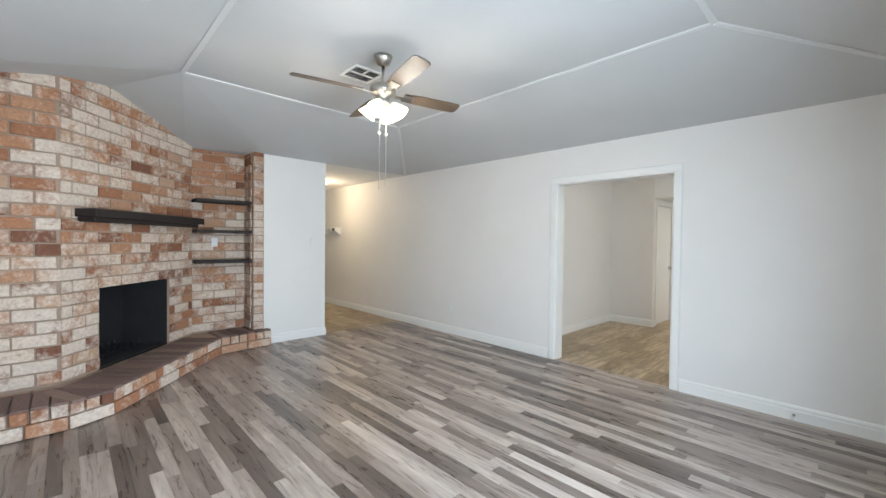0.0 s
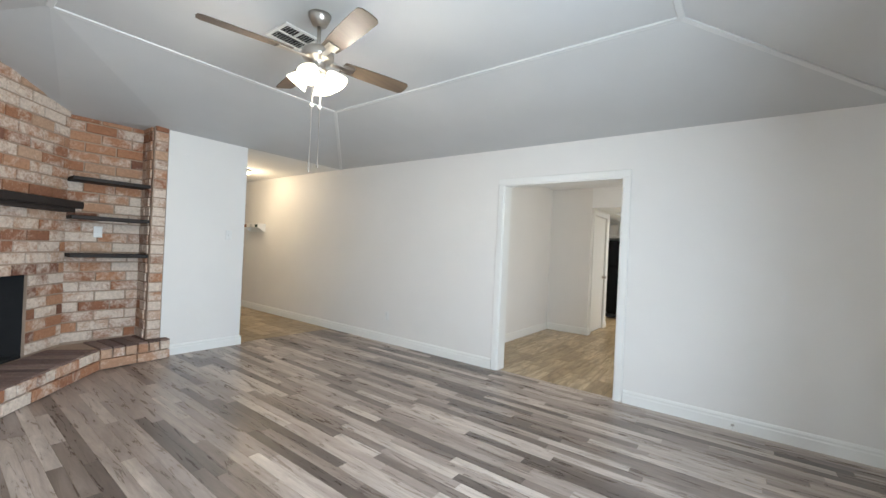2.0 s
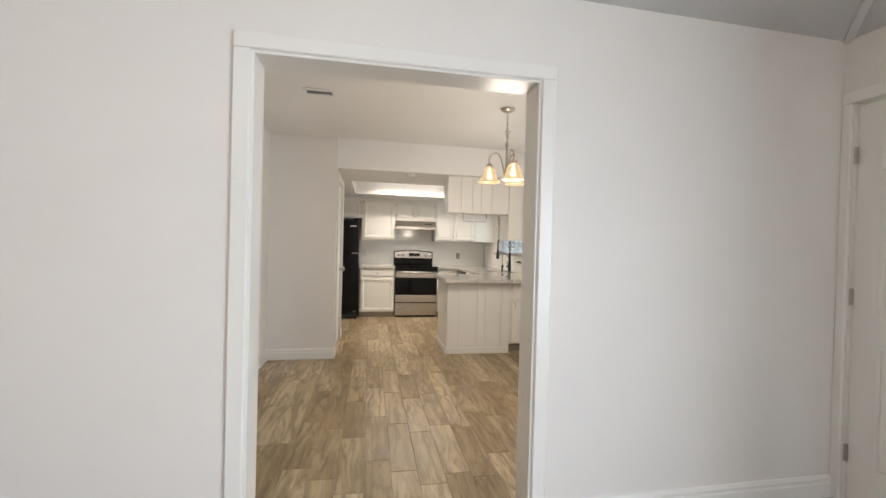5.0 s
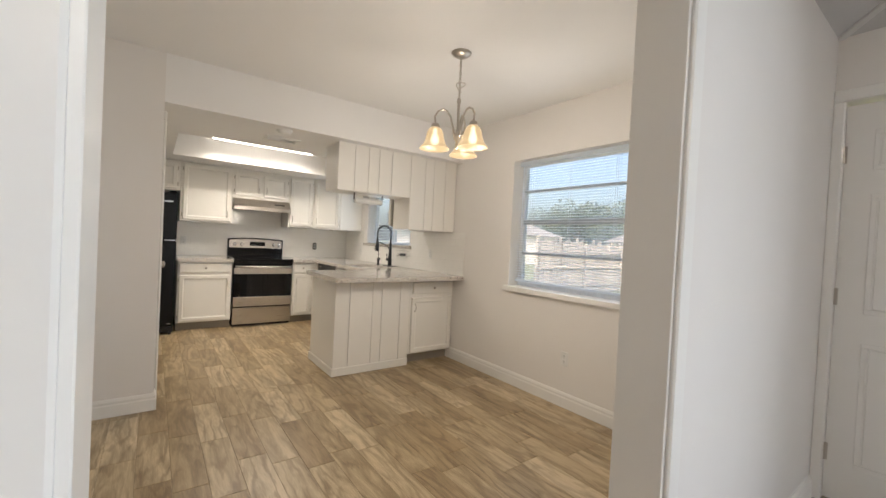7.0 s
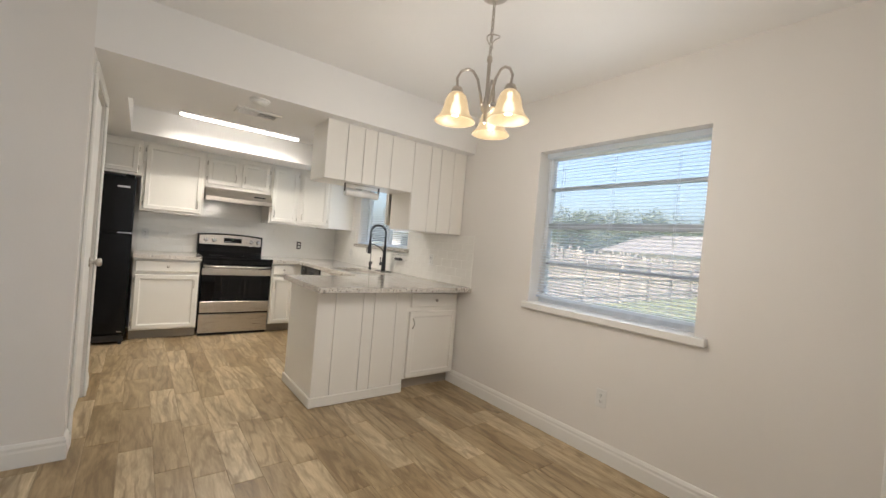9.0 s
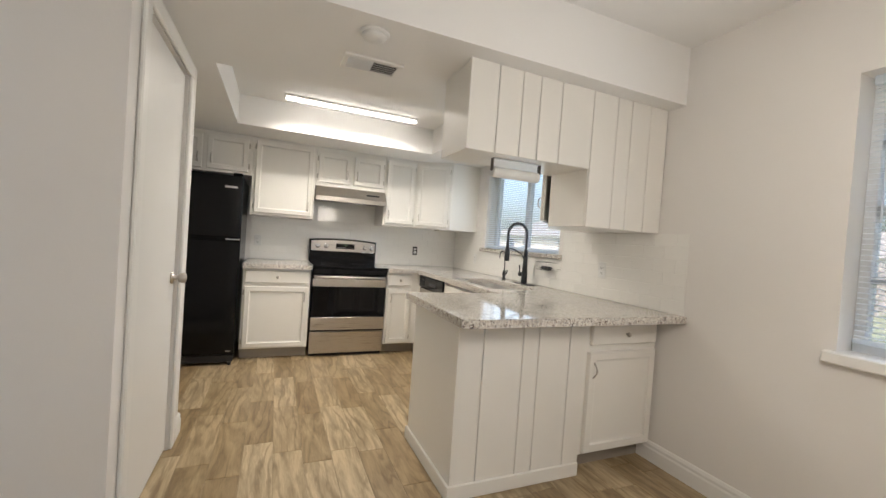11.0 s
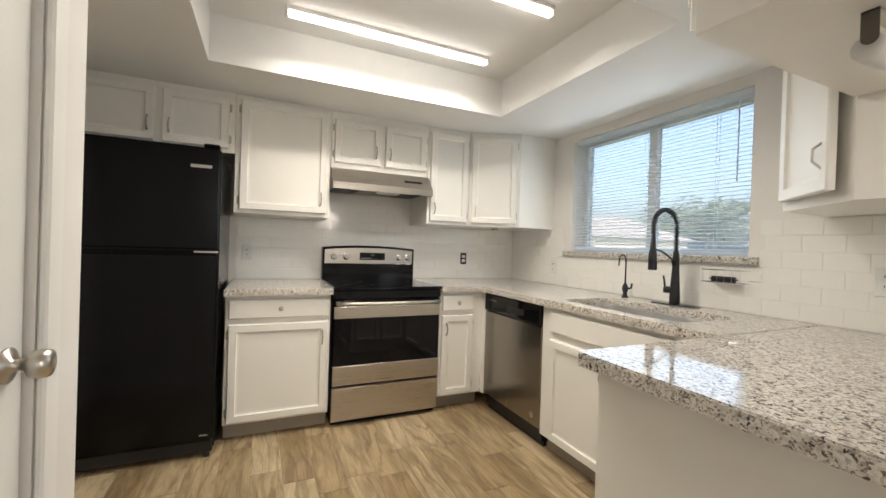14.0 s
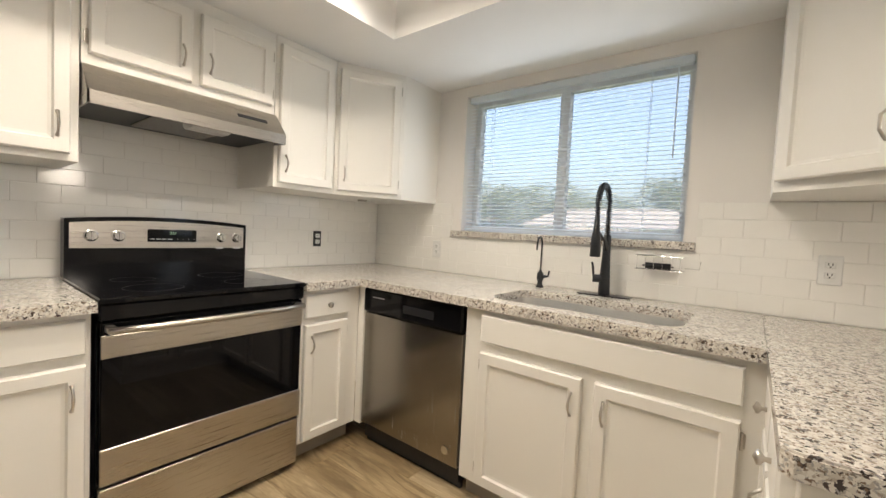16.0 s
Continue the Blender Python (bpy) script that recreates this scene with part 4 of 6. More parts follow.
def hall_light():
    ob = thing("ceiling_light", "lit round frosted flush ceiling light in the hallway", "ceiling light", pose(3.76, 7.08, ZN))
    part("base", lathe([(0.15, -0.022), (0.155, -0.018), (0.155, 0.0)], 28), MAT_NICKEL, ob, "nickel rim", True)
    part("dome", lathe([(0.001, -0.085), (0.05, -0.082), (0.10, -0.066), (0.135, -0.04), (0.146, -0.02)], 28), MAT_SHADE, ob, "glowing frosted glass dome", True)


hall_light()
MAT_RUST = plain("rust_print", (0.30, 0.12, 0.05), 0.6)
MAT_PINE = plain("dark_green_print", (0.03, 0.05, 0.035), 0.6)


def wall_shelf():
    """A shallow box shelf: top, fascia with three printed squares, tapered ends."""
    ob = thing("wall_shelf", "small white wall shelf with coloured squares on its front", "shelf", pose(XE, 7.87, 1.50, 0, 0, -90))
    part("back_board", bx(-0.26, 0.26, -0.014, 0, 0.0, 0.14, 0.003), MAT_TRIM, ob)
    part("top_board", bx(-0.29, 0.29, -0.15, 0, 0.14, 0.155, 0.003), MAT_TRIM, ob)
    fascia = part("fascia", bx(-0.275, 0.275, -0.14, -0.126, 0.075, 0.14, 0.002), MAT_TRIM, ob)
    for x, mat in ((-0.21, MAT_RUST), (0.01, MAT_PALE), (0.20, MAT_PINE)):
        part("square", bx(x - 0.045, x + 0.045, -0.1425, -0.139, 0.082, 0.134, 0.001), mat, fascia, "small printed square")
    for x in (-0.275, 0.263):
        end = prism([(0.0, 0.0), (0.0, 0.14), (-0.126, 0.14), (-0.126, 0.075), (-0.05, 0.02)], x, x + 0.012)
        end.transform(Matrix(((0, 0, 1, 0), (1, 0, 0, 0), (0, 1, 0, 0), (0, 0, 0, 1))))
        bmesh.ops.recalc_face_normals(end, faces=end.faces)
        part("end_bracket", end, MAT_TRIM, ob)


wall_shelf()


def curtain():
    """Gathered cloth hanging from a rod before the patio opening."""
    ob = thing("curtain", "navy blue gathered curtain hanging from a black rod", "curtain", pose(0, YS + 0.16, 0))
    n = 120
    bm = bmesh.new()
    cols = []
    for i in range(n + 1):
        f = i / n
        col = []
        for z, spread, amp in ((2.145, 0.0, 0.016), (2.05, -0.02, 0.018), (1.5, -0.16, 0.022), (0.7, -0.12, 0.026), (0.03, -0.06, 0.03)):
            x = 2.32 + (0.80 + spread) * f
            y = amp * math.sin(f * 2 * math.pi * 7 + 0.6 * math.sin(z * 2)) + 0.012 * math.sin(f * 31 + z)
            col.append(bm.verts.new((x, y, z)))
        cols.append(col)
    for a, b in zip(cols, cols[1:]):
        for k in range(4):
            bm.faces.new((a[k], b[k], b[k + 1], a[k + 1]))
    c = part("cloth", bm, MAT_CURTAIN, ob, "navy blue cloth", True)
    sol = c.modifiers.new("thick", "SOLIDIFY")
    sol.thickness = 0.003
    part("rod", rod([(0.4, 0, 2.16), (3.16, 0, 2.16)], 0.012, 10), MAT_BLACKMATT, ob, "black metal rod", True)
    part("finial", lathe([(0.001, 0), (0.02, 0.015), (0.02, 0.03), (0.012, 0.045)], 12, "x"), MAT_BLACKMATT, ob, "", True).location = (3.16, 0, 2.16)
    for x in (0.6, 3.14):
        part("bracket", bx(x - 0.008, x + 0.008, -0.16, 0.0, 2.15, 2.165, 0.002), MAT_BLACKMATT, ob)


curtain()


# ---- dining room things ----


def chandelier():
    cx, cy = 5.994, 0.90
    ob = thing("chandelier", "brushed nickel chandelier with three lit amber glass shades", "chandelier", pose(cx, cy, ZDC))
    part("canopy", lathe([(0.01, -0.03), (0.035, -0.026), (0.06, -0.01), (0.065, 0.0)]), MAT_NICKEL, ob, "brushed nickel canopy", True)
    for k in range(10):
        z = -0.035 - k * 0.026
        pts = [(0.007 * math.cos(t), 0.0, z - 0.015 + 0.018 * math.sin(t)) for t in [2 * math.pi * i / 12 for i in range(13)]]
        bm = rod(pts, 0.0022, 6)
        bm.transform(Matrix.Rotation(radians(90 * (k % 2)), 4, "Z"))
        part("chain_link", bm, MAT_NICKEL, ob)
    loop = [(0.03 * math.cos(t) - 0.012, 0.02 * math.sin(2 * t), -0.22 + 0.03 * math.sin(t)) for t in [2 * math.pi * i / 16 for i in range(17)]]
    part("cord", rod([(0.004 * math.sin(k), 0.004 * math.cos(k), -0.03 - k * 0.02) for k in range(13)], 0.002, 6), MAT_NICKEL, ob)
    part("cord", rod(loop, 0.0025, 6), MAT_NICKEL, ob, "looped lamp cord")
    part("column", lathe([(0.003, -0.284), (0.012, -0.292), (0.014, -0.312), (0.009, -0.322), (0.008, -0.482), (0.012, -0.492), (0.012, -0.507), (0.024, -0.522), (0.024, -0.547), (0.010, -0.562), (0.008, -0.587), (0.012, -0.597), (0.003, -0.612)]), MAT_NICKEL, ob, "", True)
    for a in (-56, 64, -176):
        m = Matrix.Rotation(radians(a), 4, "Z")
        R = 0.144
        pts = [(0.02, 0, -0.532), (0.032, 0, -0.472), (0.05, 0, -0.407), (0.075, 0, -0.374), (0.10, 0, -0.367), (0.13, 0, -0.382), (0.15, 0, -0.417), (R, 0, -0.462)]
        arm = rod(pts, 0.0065, 8)
        arm.transform(m)
        part("arm", arm, MAT_NICKEL, ob, "curved nickel arm", True)
        cap = lathe([(0.008, -0.457), (0.022, -0.462), (0.028, -0.477), (0.026, -0.492)], 18)
        cap.transform(m @ Matrix.Translation((R, 0, 0)))
        part("shade_cap", cap, MAT_NICKEL, ob, "", True)
        sh = lathe([(0.026, -0.485), (0.043, -0.500), (0.054, -0.528), (0.060, -0.562), (0.072, -0.592), (0.093, -0.616), (0.096, -0.622), (0.091, -0.622), (0.067, -0.594), (0.055, -0.562), (0.049, -0.528), (0.02, -0.490)], 24)
        sh.transform(m @ Matrix.Translation((R, 0, 0)))
        shade = part("shade", sh, MAT_AMBER, ob, "glowing amber glass bell shade", True)
        bl = lathe([(0.001, -0.597), (0.018, -0.590), (0.026, -0.572), (0.022, -0.547), (0.012, -0.527), (0.012, -0.497)], 16)
        bl.transform(m @ Matrix.Translation((R, 0, 0)))
        part("bulb", bl, MAT_BULB, shade, "lit bulb", True)
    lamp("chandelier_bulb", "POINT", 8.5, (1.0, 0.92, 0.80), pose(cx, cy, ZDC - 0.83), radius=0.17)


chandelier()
vent("white ceiling vent in the dining room", 5.98, 2.44, ZDC, 0.24, 0.13, 2, 90, False)

# ---- kitchen ----


def door_panel(w, h, x, z, border=0.055):
    """A cabinet door or drawer front, its back at y 0 and its face towards -y, with a sunk panel and eased lip."""
    bm = bx(x, x + w, -0.019, 0.0, z, z + h, 0.0)
    face = min(bm.faces, key=lambda f: f.calc_center_median().y)
    lip = bmesh.ops.inset_region(bm, faces=[face], thickness=0.007, depth=0.0)
    bmesh.ops.translate(bm, verts=face.verts, vec=(0, -0.006, 0))
    if border:
        bmesh.ops.inset_region(bm, faces=[face], thickness=border, depth=0.0)
        bmesh.ops.inset_region(bm, faces=[face], thickness=0.008, depth=0.0)
        bmesh.ops.translate(bm, verts=face.verts, vec=(0, 0.010, 0))
        bmesh.ops.inset_region(bm, faces=[face], thickness=0.014, depth=0.0)
        bmesh.ops.translate(bm, verts=face.verts, vec=(0, 0.002, 0))
    return bm


def pull(parent, x, z, h=0.085, y=-0.023):
    pts = [(x, y, z - h / 2), (x, y - 0.012, z - h * 0.36), (x, y - 0.024, z - h * 0.15), (x, y - 0.026, z), (x, y - 0.024, z + h * 0.15), (x, y - 0.012, z + h * 0.36), (x, y, z + h / 2)]
    return part("handle", rod(pts, [0.0065, 0.004, 0.0042, 0.0055, 0.0042, 0.004, 0.0065], 8), MAT_NICKEL, parent, "arched nickel handle", True)


def small_knob(parent, x, z, y=-0.023):
    bm = lathe([(0.006, 0.0), (0.005, 0.012), (0.014, 0.018), (0.015, 0.024), (0.009, 0.030), (0.001, 0.031)], 16)
    bm.transform(Matrix.Translation((x, y, z)) @ Matrix.Rotation(radians(90), 4, "X"))
    return part("knob", bm, MAT_NICKEL, parent, "small nickel knob", True)


def cab_hinge(parent, x, z):
    bm = rod([(x, -0.006, z - 0.026), (x, -0.006, z + 0.026)], 0.0045, 8)
    bx(x - 0.010, x + 0.010, -0.004, -0.001, z - 0.022, z + 0.022, 0.001, bm)
    return part("hinge", bm, MAT_NICKEL, parent, "nickel hinge")


def cabinet(label, m, w, d, z0, z1, fronts, kick=True, name="base_cabinet", polygon=None):
    """A cabinet whose front looks to -y. fronts: (kind, x0, x1, z0, z1, handle side, hinge side)."""
    ob = thing(name, label, "cabinet", m, group="white kitchen cabinets")
    body = bx(0, w, 0, d, z0 + (0.1 if kick else 0), z1, 0.002)
    part("body", body, MAT_CAB, ob)
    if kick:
        part("toe_kick", bx(0.002, w - 0.002, 0.065, d, z0, z0 + 0.1), MAT_KICK, ob, "taupe toe kick with the recess shade in its colour")
    for kind, x0, x1, a, b, grip, hang in fronts:
        if kind == "drawer":
            f = part("drawer", door_panel(x1 - x0, b - a, x0, a, 0), MAT_CAB, ob)
            if grip:
                small_knob(f, (x0 + x1) / 2, (a + b) / 2)
        else:
            f = part("door", door_panel(x1 - x0, b - a, x0, a), MAT_CAB, ob)
            if grip:
                gx = x0 + 0.035 if grip[0] == "l" else x1 - 0.035
                gz = b - 0.10 if grip[1] == "t" else a + 0.10
                pull(f, gx, gz)
            if hang:
                hx = x0 - 0.004 if hang == "l" else x1 + 0.004
                for hz in (a + 0.06, b - 0.06):
                    cab_hinge(f, hx, hz)
    return ob


FE = 9.85       # face of the lower cabinets on the end wall
cabinet("white base cabinet with drawer beside the fridge", pose(FE, 2.195, 0, 0, 0, -90), 0.605, 0.64, 0, 0.873,
        [("drawer", 0.02, 0.59, 0.735, 0.85, True, ""), ("door", 0.02, 0.59, 0.115, 0.70, "rt", "l")])
cabinet("narrow white base cabinet beside the range", pose(FE, 0.812, 0, 0, 0, -90), 0.357, 0.64, 0, 0.873,
        [("drawer", 0.015, 0.27, 0.735, 0.85, True, ""), ("door", 0.015, 0.27, 0.115, 0.70, "lt", "r")])
cabinet("white sink cabinet with false drawer front", pose(9.118, 0.455, 0, 0, 0, 180), 1.05, 0.18, 0, 0.873,
        [("drawer", 0.09, 0.985, 0.735, 0.85, False, ""), ("door", 0.09, 0.525, 0.115, 0.69, "rt", "l"), ("door", 0.57, 0.985, 0.115, 0.69, "lt", "r")])
# uppers
FU = 10.10
DU = XKE - FU
cabinet("white upper cabinet over the fridge", pose(FU, 3.02, 0, 0, 0, -90), 0.835, DU, 1.76, ZK,
        [("door", 0.03, 0.405, 1.785, 2.105, "rb", "l"), ("door", 0.445, 0.80, 1.785, 2.105, "lb", "r")], False, "upper_cabinet")
cabinet("large white upper cabinet with one door", pose(FU, 2.183, 0, 0, 0, -90), 0.60, DU, 1.38, ZK,
        [("door", 0.03, 0.575, 1.405, 2.115, "rb", "l")], False, "upper_cabinet")
cabinet("short white upper cabinet over the range hood", pose(FU, 1.58, 0, 0, 0, -90), 0.737, DU, 1.742, ZK,
        [("door", 0.02, 0.355, 1.78, 2.085, "rb", "l"), ("door", 0.39, 0.715, 1.78, 2.085, "lb", "r")], False, "upper_cabinet")
cabinet("tall white upper cabinet beside the hood", pose(FU, 0.84, 0, 0, 0, -90), 0.37, DU, 1.38, ZK,
        [("door", 0.02, 0.345, 1.405, 2.105, "lb", "r")], False, "upper_cabinet")


def corner_cabinet():
    ob = thing("upper_cabinet", "white diagonal corner upper cabinet", "cabinet", group="white kitchen cabinets")
    part("body", prism([(10.10, 0.468), (9.905, 0.10), (9.905, YD), (XKE, YD), (XKE, 0.468)], 1.38, ZK), MAT_CAB, ob)
    a, b = Vector((10.10, 0.468, 0)), Vector((9.905, 0.10, 0))
    d = b - a
    m = pose(a.x, a.y, 0, 0, 0, math.degrees(math.atan2(d.y, d.x)))
    bm = door_panel(d.length - 0.05, 0.70, 0.02, 1.405)
    bm.transform(m)
    door = part("door", bm, MAT_CAB, ob)
    h = rod([(0.055, -0.023, 1.46), (0.055, -0.046, 1.485), (0.055, -0.046, 1.525), (0.055, -0.023, 1.545)], 0.0045, 8)
    h.transform(m)
    part("handle", h, MAT_NICKEL, door, "arched nickel handle", True)
    for z in (1.47, 2.04):
        hb = rod([(d.length - 0.026, -0.008, z - 0.026), (d.length - 0.026, -0.008, z + 0.026)], 0.005, 8)
        hb.transform(m)
        part("hinge", hb, MAT_NICKEL, door, "nickel hinge")
    part("puck_light", lathe([(0.03, 1.368), (0.032, 1.372), (0.032, 1.38)], 16), MAT_NICKEL, ob, "round nickel puck light").location = (10.25, 0.12, 0)


corner_cabinet()


def boards(parent, x, y_edges, z0, z1, thick=0.014):
    """Upright boards with grooves between them, facing -x."""
    for a, b in zip(y_edges, y_edges[1:]):
        part("board", bx(x - thick, x, b + 0.0018, a - 0.0018, z0, z1, 0.003), MAT_CAB, parent)


def peninsula():
    ob = thing("peninsula_cabinet", "white peninsula base clad in upright boards", "cabinet", group="white kitchen cabinets")
    part("body", bx(7.434, 8.06, 0.312, 1.09, 0.0, 0.873), MAT_CAB, ob)
    boards(ob, 7.434, [1.098, 0.96, 0.73, 0.63, 0.425, 0.312], 0.0, 0.873)
    part("end_panel", bx(7.42, 8.06, 1.09, 1.10, 0.0, 0.873, 0.002), MAT_CAB, ob)
    part("base_trim", bx(7.406, 7.42, 0.318, 1.114, 0.0, 0.075, 0.004), MAT_CAB, ob)
    part("base_trim", bx(7.42, 8.07, 1.10, 1.114, 0.0, 0.075, 0.004), MAT_CAB, ob)
    # kitchen side drawers and doors
    m = pose(8.06, 0.47, 0, 0, 0, 90)
    for kind, x0, x1, a, b in (("drawer", 0.02, 0.29, 0.735, 0.85), ("door", 0.02, 0.29, 0.115, 0.70), ("drawer", 0.32, 0.59, 0.735, 0.85), ("door", 0.32, 0.59, 0.115, 0.70)):
        bm = door_panel(x1 - x0, b - a, x0, a, 0 if kind == "drawer" else 0.05)
        bm.transform(m)
        f = part(kind, bm, MAT_CAB, ob)
        if kind == "drawer":
            k = lathe([(0.006, 0.0), (0.005, 0.012), (0.014, 0.018), (0.015, 0.024), (0.001, 0.031)], 16)
            k.transform(m @ Matrix.Translation(((x0 + x1) / 2, -0.023, (a + b) / 2)) @ Matrix.Rotation(radians(90), 4, "X"))
            part("knob", k, MAT_NICKEL, f, "small nickel knob", True)
        else:
            gx = x1 - 0.035
            k = rod([(gx, -0.023, 0.56), (gx, -0.047, 0.585), (gx, -0.047, 0.615), (gx, -0.023, 0.64)], 0.0045, 8)
            k.transform(m)
            part("handle", k, MAT_NICKEL, f, "arched nickel handle", True)


peninsula()
cabinet("white base cabinet with drawer facing the dining room", pose(7.435, 0.305, 0, 0, 0, -90), 0.55, 0.6, 0, 0.873,
        [("drawer", 0.03, 0.53, 0.725, 0.845, True, ""), ("door", 0.02, 0.53, 0.115, 0.685, "lt", "r")])


def over_peninsula():
    ob = thing("upper_cabinet", "white hanging cabinet clad in upright boards over the peninsula", "cabinet", group="white kitchen cabinets")
    part("body", bx(7.484, 7.81, 0.34, 1.10, 1.71, ZK, 0.002), MAT_CAB, ob)
    part("body", prism([(7.484, YD), (8.10, YD), (8.10, 0.09), (7.80, 0.34), (7.484, 0.34)], 1.39, ZK), MAT_CAB, ob)
    boards(ob, 7.484, [1.104, 0.95, 0.81, 0.70, 0.56, 0.34], 1.706, ZK)
    boards(ob, 7.484, [0.34, 0.16, 0.05, -0.10, -0.247], 1.386, ZK)
    part("corner_strip", bx(7.468, 7.50, 1.10, 1.112, 1.706, ZK, 0.002), MAT_CAB, ob)
    m = pose(7.81, YD, 0, 0, 0, 90)
    swing = pose(8.10, 0.09, 0, 0, 0, 140.2) @ pose(0.02, -0.002, 0, 0, 0, -5)
    bm = door_panel(0.345, 0.68, 0, 1.425)
    bm.transform(swing)
    f = part("door", bm, MAT_CAB, ob, "slightly open diagonal door")
    k = rod([(0.31, -0.023, 1.50), (0.31, -0.047, 1.525), (0.31, -0.047, 1.565), (0.31, -0.023, 1.585)], 0.0045, 8)
    k.transform(swing)
    part("handle", k, MAT_NICKEL, f, "arched nickel handle", True)
    for z in (1.50, 2.05):
        hb = rod([(-0.006, -0.006, z - 0.025), (-0.006, -0.006, z + 0.025)], 0.0045, 8)
        hb.transform(swing)
        part("hinge", hb, MAT_NICKEL, f, "nickel hinge")
    for x0, x1, a, b in ((0.62, 0.965, 1.735, 2.11), (0.99, 1.335, 1.735, 2.11)):
        bm = door_panel(x1 - x0, b - a, x0, a)
        bm.transform(m)
        f = part("door", bm, MAT_CAB, ob)
        gx = x1 - 0.035
        k = rod([(gx, -0.023, a + 0.06), (gx, -0.047, a + 0.085), (gx, -0.047, a + 0.125), (gx, -0.023, a + 0.15)], 0.0045, 8)
        k.transform(m)
        part("handle", k, MAT_NICKEL, f, "arched nickel handle", True)
        for z in (a + 0.08, b - 0.06):
            hb = rod([(x0 - 0.004, -0.006, z - 0.025), (x0 - 0.004, -0.006, z + 0.025)], 0.0045, 8)
            hb.transform(m)
            part("hinge", hb, MAT_NICKEL, f, "nickel hinge")


over_peninsula()


def paper_towel():
    ob = thing("paper_towel_holder", "steel paper towel holder under the hanging cabinet, nearly empty roll", "holder", pose(7.585, 0.745, 1.709))
    part("top_plate", bx(-0.014, 0.014, -0.152, 0.152, -0.003, 0.0), MAT_STEEL, ob)
    for y in (-0.152, 0.149):
        side = [(-0.014, 0.0), (-0.014, -0.055)] + [(0.014 * math.cos(radians(q)), -0.055 + 0.014 * math.sin(radians(q))) for q in (200, 225, 250, 270, 290, 315, 340)] + [(0.014, -0.055), (0.014, 0.0)]
        bm = bmesh.new()
        rings = [[bm.verts.new((x, y + d, z)) for x, z in side] for d in (0.0, 0.003)]
        bm.faces.new(rings[0])
        bm.faces.new(rings[1][::-1])
        for i in range(len(side)):
            j = (i + 1) % len(side)
            bm.faces.new((rings[0][i], rings[0][j], rings[1][j], rings[1][i]))
        bmesh.ops.recalc_face_normals(bm, faces=bm.faces)
        # steel arm; the dark surroundings it mirrors are put into its base colour
        part("side_arm", bm, MAT_STEEL_DIM, ob, "polished steel arm with a dark reflection in its colour")
    roll = lathe([(0.012, -0.145), (0.027, -0.145), (0.028, -0.143), (0.028, 0.143), (0.027, 0.145), (0.012, 0.145)], 28, "y")
    roll.transform(Matrix.Translation((0.004, 0, -0.072)))
    part("paper_roll", roll, MAT_PLASTIC, ob, "white paper roll", True)


paper_towel()


# worktops
def slab(outline, z0, z1, hole=None, bevel=0.006):
    bm = bmesh.new()
    loops = [outline] + ([hole] if hole else [])
    edges = []
    for loop in loops:
        vs = [bm.verts.new((x, y, z1)) for x, y in loop]
        edges += [bm.edges.new((vs[i], vs[(i + 1) % len(vs)])) for i in range(len(vs))]
    bmesh.ops.triangle_fill(bm, edges=edges, use_beauty=True)
    top = bm.faces[:]
    out = bmesh.ops.extrude_face_region(bm, geom=top)
    for g in out["geom"]:
        if isinstance(g, bmesh.types.BMVert):
            g.co.z = z0
    bmesh.ops.recalc_face_normals(bm, faces=bm.faces)
    if bevel:
        sharp = [e for e in bm.edges if len(e.link_faces) == 2 and e.calc_face_angle(0) > 0.6 and all(abs(v.co.z - z1) < 1e-5 for v in e.verts)]
        bmesh.ops.bevel(bm, geom=sharp, offset=bevel, segments=2, affect="EDGES")
    return bm


def rounded(x0, x1, y0, y1, r, n=5):
    pts = []
    for cx, cy, a0 in ((x1 - r, y0 + r, -90), (x1 - r, y1 - r, 0), (x0 + r, y1 - r, 90), (x0 + r, y0 + r, 180)):
        pts += [(cx + r * math.cos(radians(a0 + 90 * i / n)), cy + r * math.sin(radians(a0 + 90 * i / n))) for i in range(n + 1)]
    return pts


SINK = (8.31, 9.06, -0.02, 0.395)
top_main = thing("countertop", "polished speckled granite worktop over the sink and peninsula", "countertop")
part("sink_slab", slab([(XKE - 0.001, YD + 0.001), (XKE - 0.001, 0.815), (9.80, 0.815), (9.80, 0.49), (8.0905, 0.49), (8.0905, YD + 0.001)], 0.875, 0.915, rounded(*SINK, 0.09), 0.004), MAT_GRANITE, top_main)
part("peninsula_slab", slab([(8.089, YD + 0.001), (8.089, 1.150), (8.074, 1.165), (7.265, 1.165), (7.25, 1.150), (7.25, YD + 0.001)], 0.875, 0.9146, None, 0.004), MAT_GRANITE, top_main)
tagged(linked("countertop", slab([(XKE - 0.001, 1.583), (XKE - 0.001, 2.20), (9.80, 2.20), (9.80, 1.583)], 0.875, 0.915), MAT_GRANITE),
       "polished speckled granite worktop beside the fridge", "countertop")


